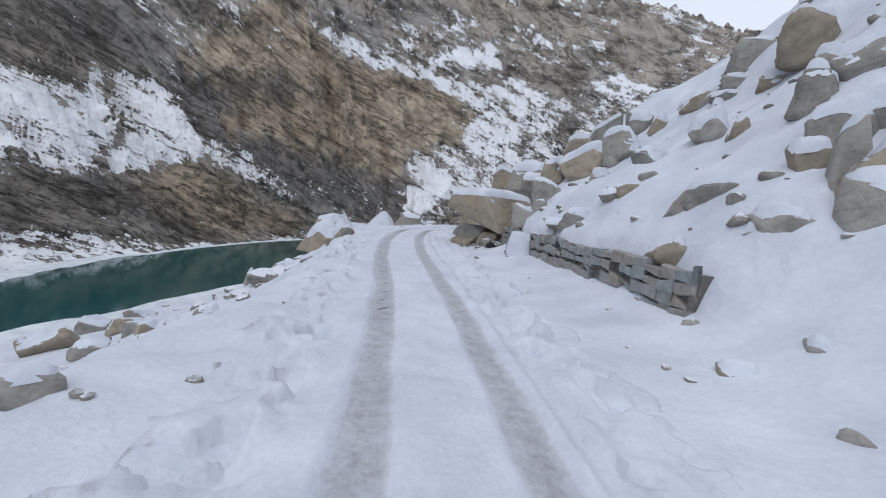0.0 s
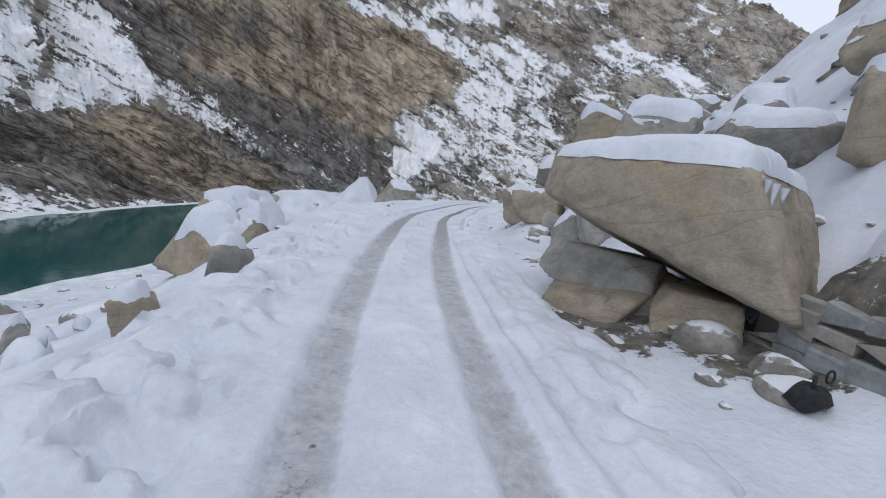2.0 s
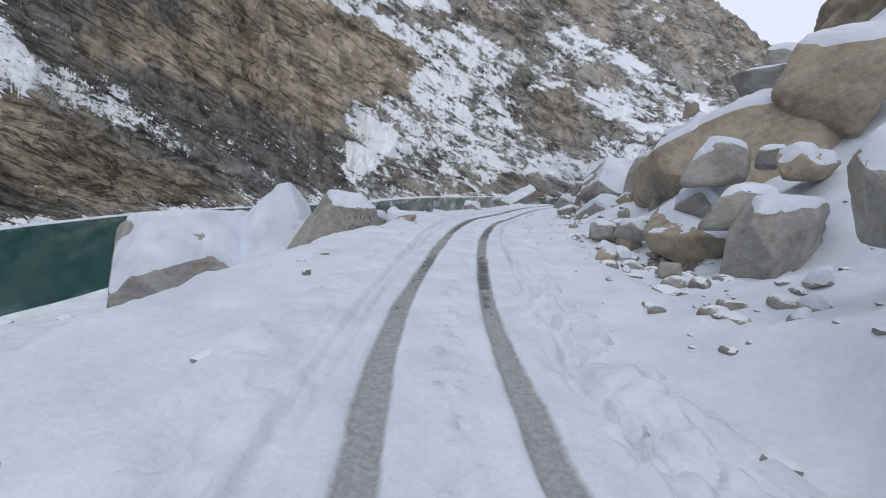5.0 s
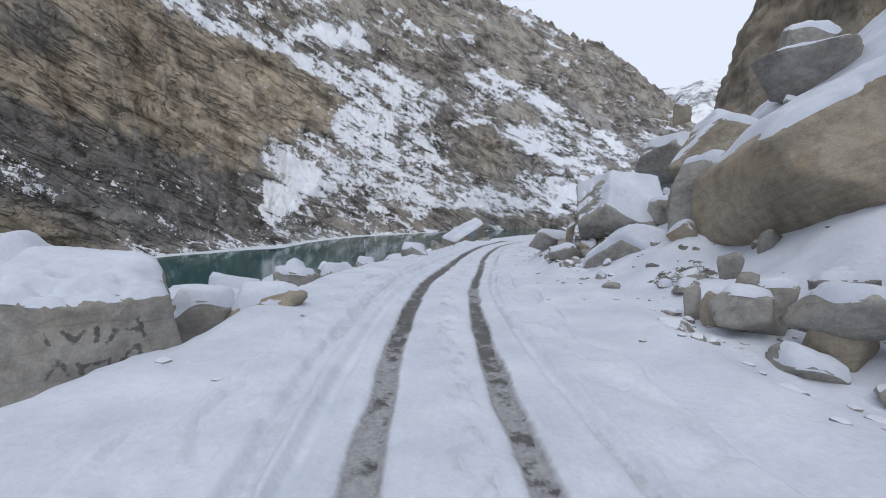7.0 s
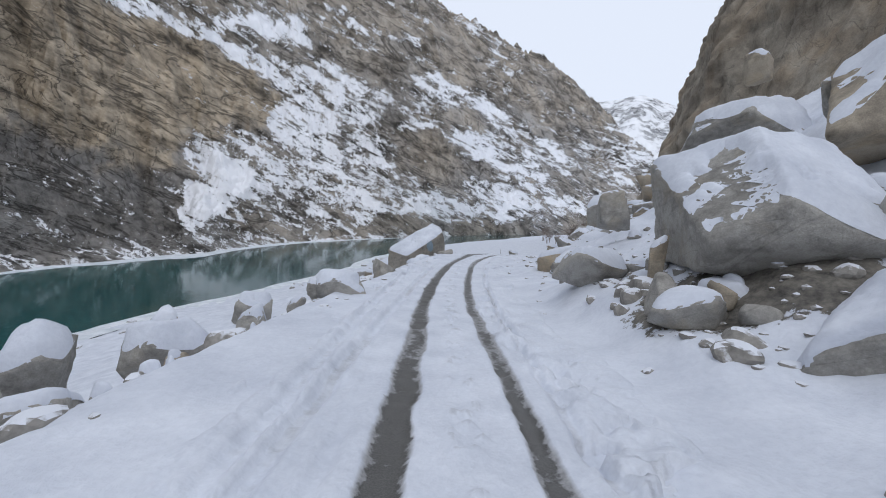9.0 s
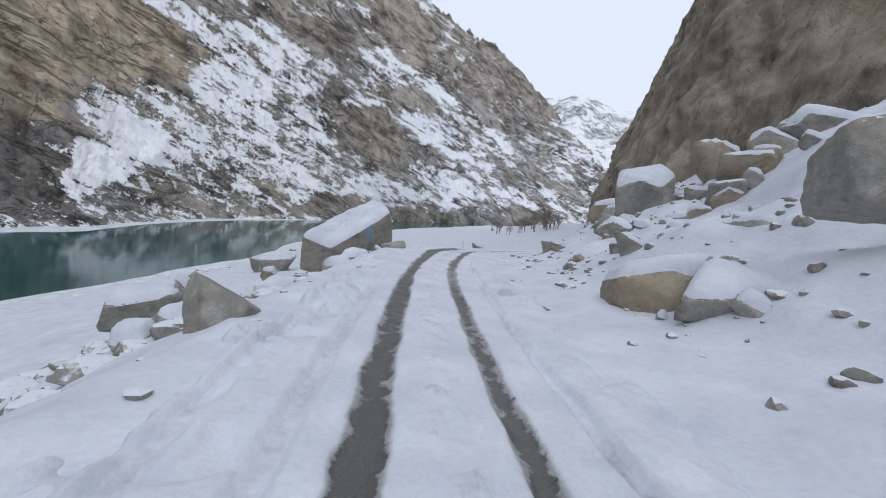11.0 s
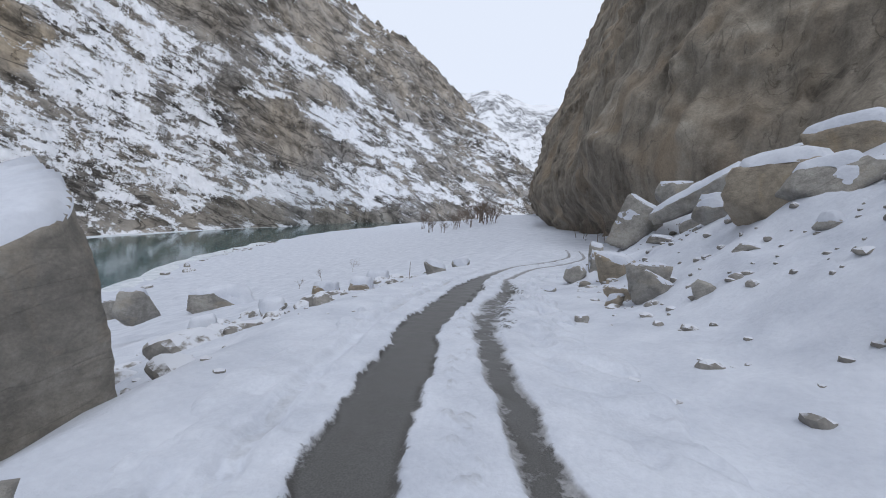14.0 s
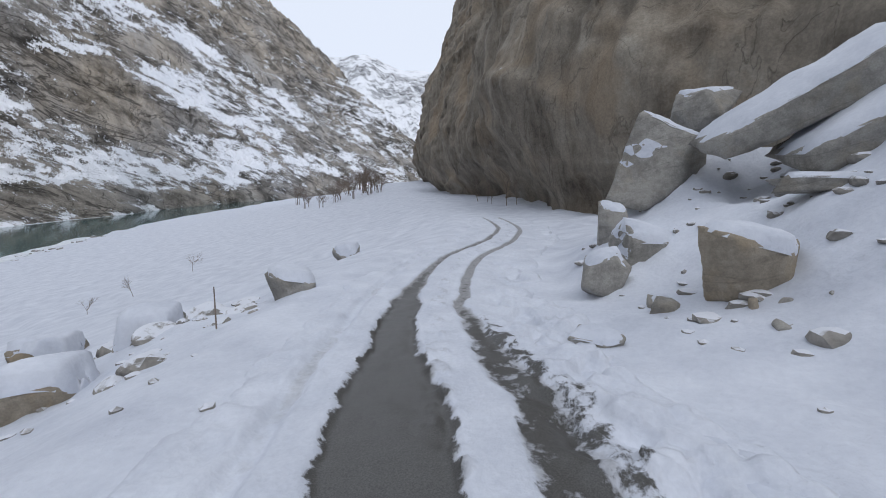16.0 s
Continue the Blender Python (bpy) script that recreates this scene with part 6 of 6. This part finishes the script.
# ---- ice along the shores ----
def build_ice():
    k = Nodes("shore_ice")
    p = k.place()
    ice = k.done(k.ramp(k.noise(p, 0.5, 5, 0.6), (0.35, (0.55, 0.60, 0.64)), (0.6, (0.76, 0.79, 0.83))), 0.5, k.bump(k.noise(p, 1.5, 4), 0.2, 0.05))
    a = np.arange(-88, 22, 0.5)
    wide = np.interp(a, [-88, -70, -62, -20, -17, -8, 3, 10, 16, 22], [5, 5, 0.5, 0.3, 3, 8, 9, 6, 3, 0.5]) + 1.2 * fbm(a * 0.3, 0 * a, 0, 3, 111) * (np.abs(a + 41) > 20)
    r = shore_reach(a)
    rows = []
    for off in (6.0, -0.5 * wide, -wide):
        rr = r + off
        rows.append(np.stack([CENTRE[0] + rr * np.sin(np.radians(a)), CENTRE[1] + rr * np.cos(np.radians(a)), np.full(len(a), WATER + 0.10)], 1))
    rows[2][:, 2] = WATER + 0.02
    ob = new("shore_ice", raw_mesh("shore_ice", np.vstack(rows), grid_faces(3, len(a))[:, ::-1], ice))
    tagged(ob, "white shelf ice along the far river bank", "ice", kind="structure")
    line = NEAR[40:150]
    t = np.gradient(line, axis=0)
    t /= np.linalg.norm(t, axis=1)[:, None]
    out = 1.5 + 2.2 * np.abs(fbm(np.arange(len(line)) * 0.12, np.zeros(len(line)), 0, 3, 113))
    rows = []
    for off, lift in ((2.5, 0.12), (-0.5 * out, 0.08), (-out, 0.01)):
        rows.append(np.stack([line[:, 0] + off * t[:, 1], line[:, 1] - off * t[:, 0], np.full(len(line), WATER + lift)], 1))
    ob = new("bank_ice", raw_mesh("bank_ice", np.vstack(rows), grid_faces(3, len(line)), ice))
    tagged(ob, "pale thin ice along the near river bank", "ice", kind="structure")


build_ice()


# ---- bare trees on the flat ----
def bark_material():
    k = Nodes("bark")
    p = k.place()
    return k.done(k.ramp(k.noise(p, 4, 4), (0.3, (0.13, 0.10, 0.082)), (0.7, (0.28, 0.225, 0.185))), 0.9)


M_BARK = bark_material()


def tree_parts(seed, height, spread, stems):
    """Trunks and limbs as tapered three-sided tubes: two lists of verts and faces, the thick ones and the twigs."""
    r = np.random.RandomState(seed)
    groups = {"trunk": ([], []), "crown": ([], [])}

    def tube(group, a, b, ra, rb):
        verts, faces = groups[group]
        d = b - a
        u = np.cross(d, (0.3, 0.9, 0.2))
        u /= np.linalg.norm(u) + 1e-9
        v = np.cross(d, u)
        v /= np.linalg.norm(v) + 1e-9
        n = len(verts)
        for c, rad in ((a, ra), (b, rb)):
            for q in range(4):
                ang = q * math.pi / 2
                verts.append(c + rad * (math.cos(ang) * u + math.sin(ang) * v))
        for q in range(4):
            w = (q + 1) % 4
            faces.append((n + q, n + w, n + 4 + w, n + 4 + q))

    def grow(a, way, length, radius, depth):
        b = a + way * length
        tube("trunk" if depth == 0 else "crown", a, b, radius, radius * 0.65)
        if depth >= 4:
            return
        for _ in range(4 if depth < 2 else 3):
            w = way + r.normal(size=3) * spread + (0, 0, 0.12)
            w /= np.linalg.norm(w)
            start = a + way * length * r.uniform(0.45, 1.0)
            grow(start, w, length * r.uniform(0.5, 0.75), radius * 0.52, depth + 1)

    for _ in range(stems):
        w = np.array([r.normal() * 0.14, r.normal() * 0.14, 1.0])
        grow(np.array([r.normal() * 0.12 * stems, r.normal() * 0.12 * stems, -0.2]), w / np.linalg.norm(w), height * r.uniform(0.36, 0.46), height * 0.011, 0)
    return groups


def tree(x, y, height, seed, stems=1, spread=0.5, label="bare leafless willow tree standing in the snow", name="tree"):
    root = new(name)
    root.matrix_world = pose(x, y, tall(x, y), 0, 0, seed * 37)
    tagged(root, label, "tree", "bare trees on the snowy flat")
    for part_name, (verts, faces) in tree_parts(seed, height, spread, stems).items():
        child = new(part_name, raw_mesh(part_name, verts, faces, M_BARK, False))
        child.parent = root


for number, (x, y, h, stems) in enumerate(((129, 236, 11, 4), (126, 204, 9.5, 3), (131, 203, 10.5, 4), (135, 206, 10, 4), (133, 199, 8.5, 5), (140, 213, 11.5, 4), (146, 219, 10.5, 3), (150, 224, 11, 3),
                                           (143, 210, 8.5, 4), (157, 232, 10, 3), (163, 240, 9.5, 3), (117, 216, 6.5, 5), (122, 208, 7.0, 5), (128, 212, 9.0, 4), (137, 218, 9.5, 4), (144, 226, 9.5, 4), (112, 203, 5.0, 5))):
    tree(x, y, h, 1 + number, stems)
tree(54, 157, 3.2, 13, 1, 0.6, "small bare sapling standing in the snow", "sapling")
tree(45, 149, 2.6, 14, 1, 0.3, "thin bare sapling standing in the snow", "sapling")
tree(41, 147, 2.2, 15, 1, 0.3, "thin bare sapling standing in the snow", "sapling")
for number, (x, y, h, lean) in enumerate(((93.5, 140.5, 5.5, 5), (90.5, 137.2, 5.2, 12), (88.0, 135.0, 3.6, -4), (84.5, 131.0, 5.0, 16), (82.0, 128.2, 5.6, 20))):
    tree(x, y, h, 30 + number, 1, 0.4)


def stake(x, y, height):
    verts, faces = [], []
    for z, r in ((-0.2, 0.022), (height * 0.5, 0.019), (height, 0.014)):
        verts += [(r * math.cos(q * math.pi / 3) + 0.02 * z, r * math.sin(q * math.pi / 3), z) for q in range(6)]
    for a in (0, 6):
        faces += [(a + q, a + (q + 1) % 6, a + 6 + (q + 1) % 6, a + 6 + q) for q in range(6)]
    ob = new("stake", raw_mesh("stake", verts, faces, M_BARK, False))
    ob.matrix_world = pose(x, y, tall(x, y))
    tagged(ob, "thin dark wooden stake stuck in the snow", "stake")


stake(34.6, 114.3, 1.0)


# ---- a black bundle dropped beside the overhang ----
def bundle(x, y):
    k = Nodes("black_cloth")
    cloth = k.done(k.ramp(k.noise(k.place(), 18, 4), (0.3, (0.008, 0.008, 0.009)), (0.7, (0.03, 0.03, 0.034))), 0.85, k.bump(k.noise(k.place(), 14, 4), 0.8, 0.03))
    p, faces = stone_shape(4242, 3, (0.55, 0.42, 0.34), 2.2, (10, 15, 0))
    ob = new("cloth_bundle", raw_mesh("cloth_bundle", p, faces, cloth))
    ob.matrix_world = pose(x, y, tall(x, y) - 0.05, 0, 0, 30)
    tagged(ob, "black cloth bundle with strap loops lying in snow", "bundle")
    for number, (cx, cz, r, turn) in enumerate(((-0.08, 0.36, 0.11, 20), (0.16, 0.46, 0.07, -30))):
        verts, quads = [], []
        for a in range(16):
            t = a * math.tau / 16
            mid = Vector((cx + 0.6 * r * math.cos(t), 0, cz + r * math.sin(t)))
            out = Vector((math.cos(t), 0, math.sin(t)))
            for q in range(4):
                g = q * math.tau / 4
                verts.append(mid + 0.016 * (math.cos(g) * out + math.sin(g) * Vector((0, 1, 0))))
        for a in range(16):
            for q in range(4):
                quads.append((4 * a + q, 4 * a + (q + 1) % 4, 4 * ((a + 1) % 16) + (q + 1) % 4, 4 * ((a + 1) % 16) + q))
        strap = new("strap", raw_mesh("strap", verts, quads, cloth))
        strap.parent = ob
        strap.matrix_basis = pose(0, 0, -0.04, 0, 0, turn)


bundle(4.0, 21.1)
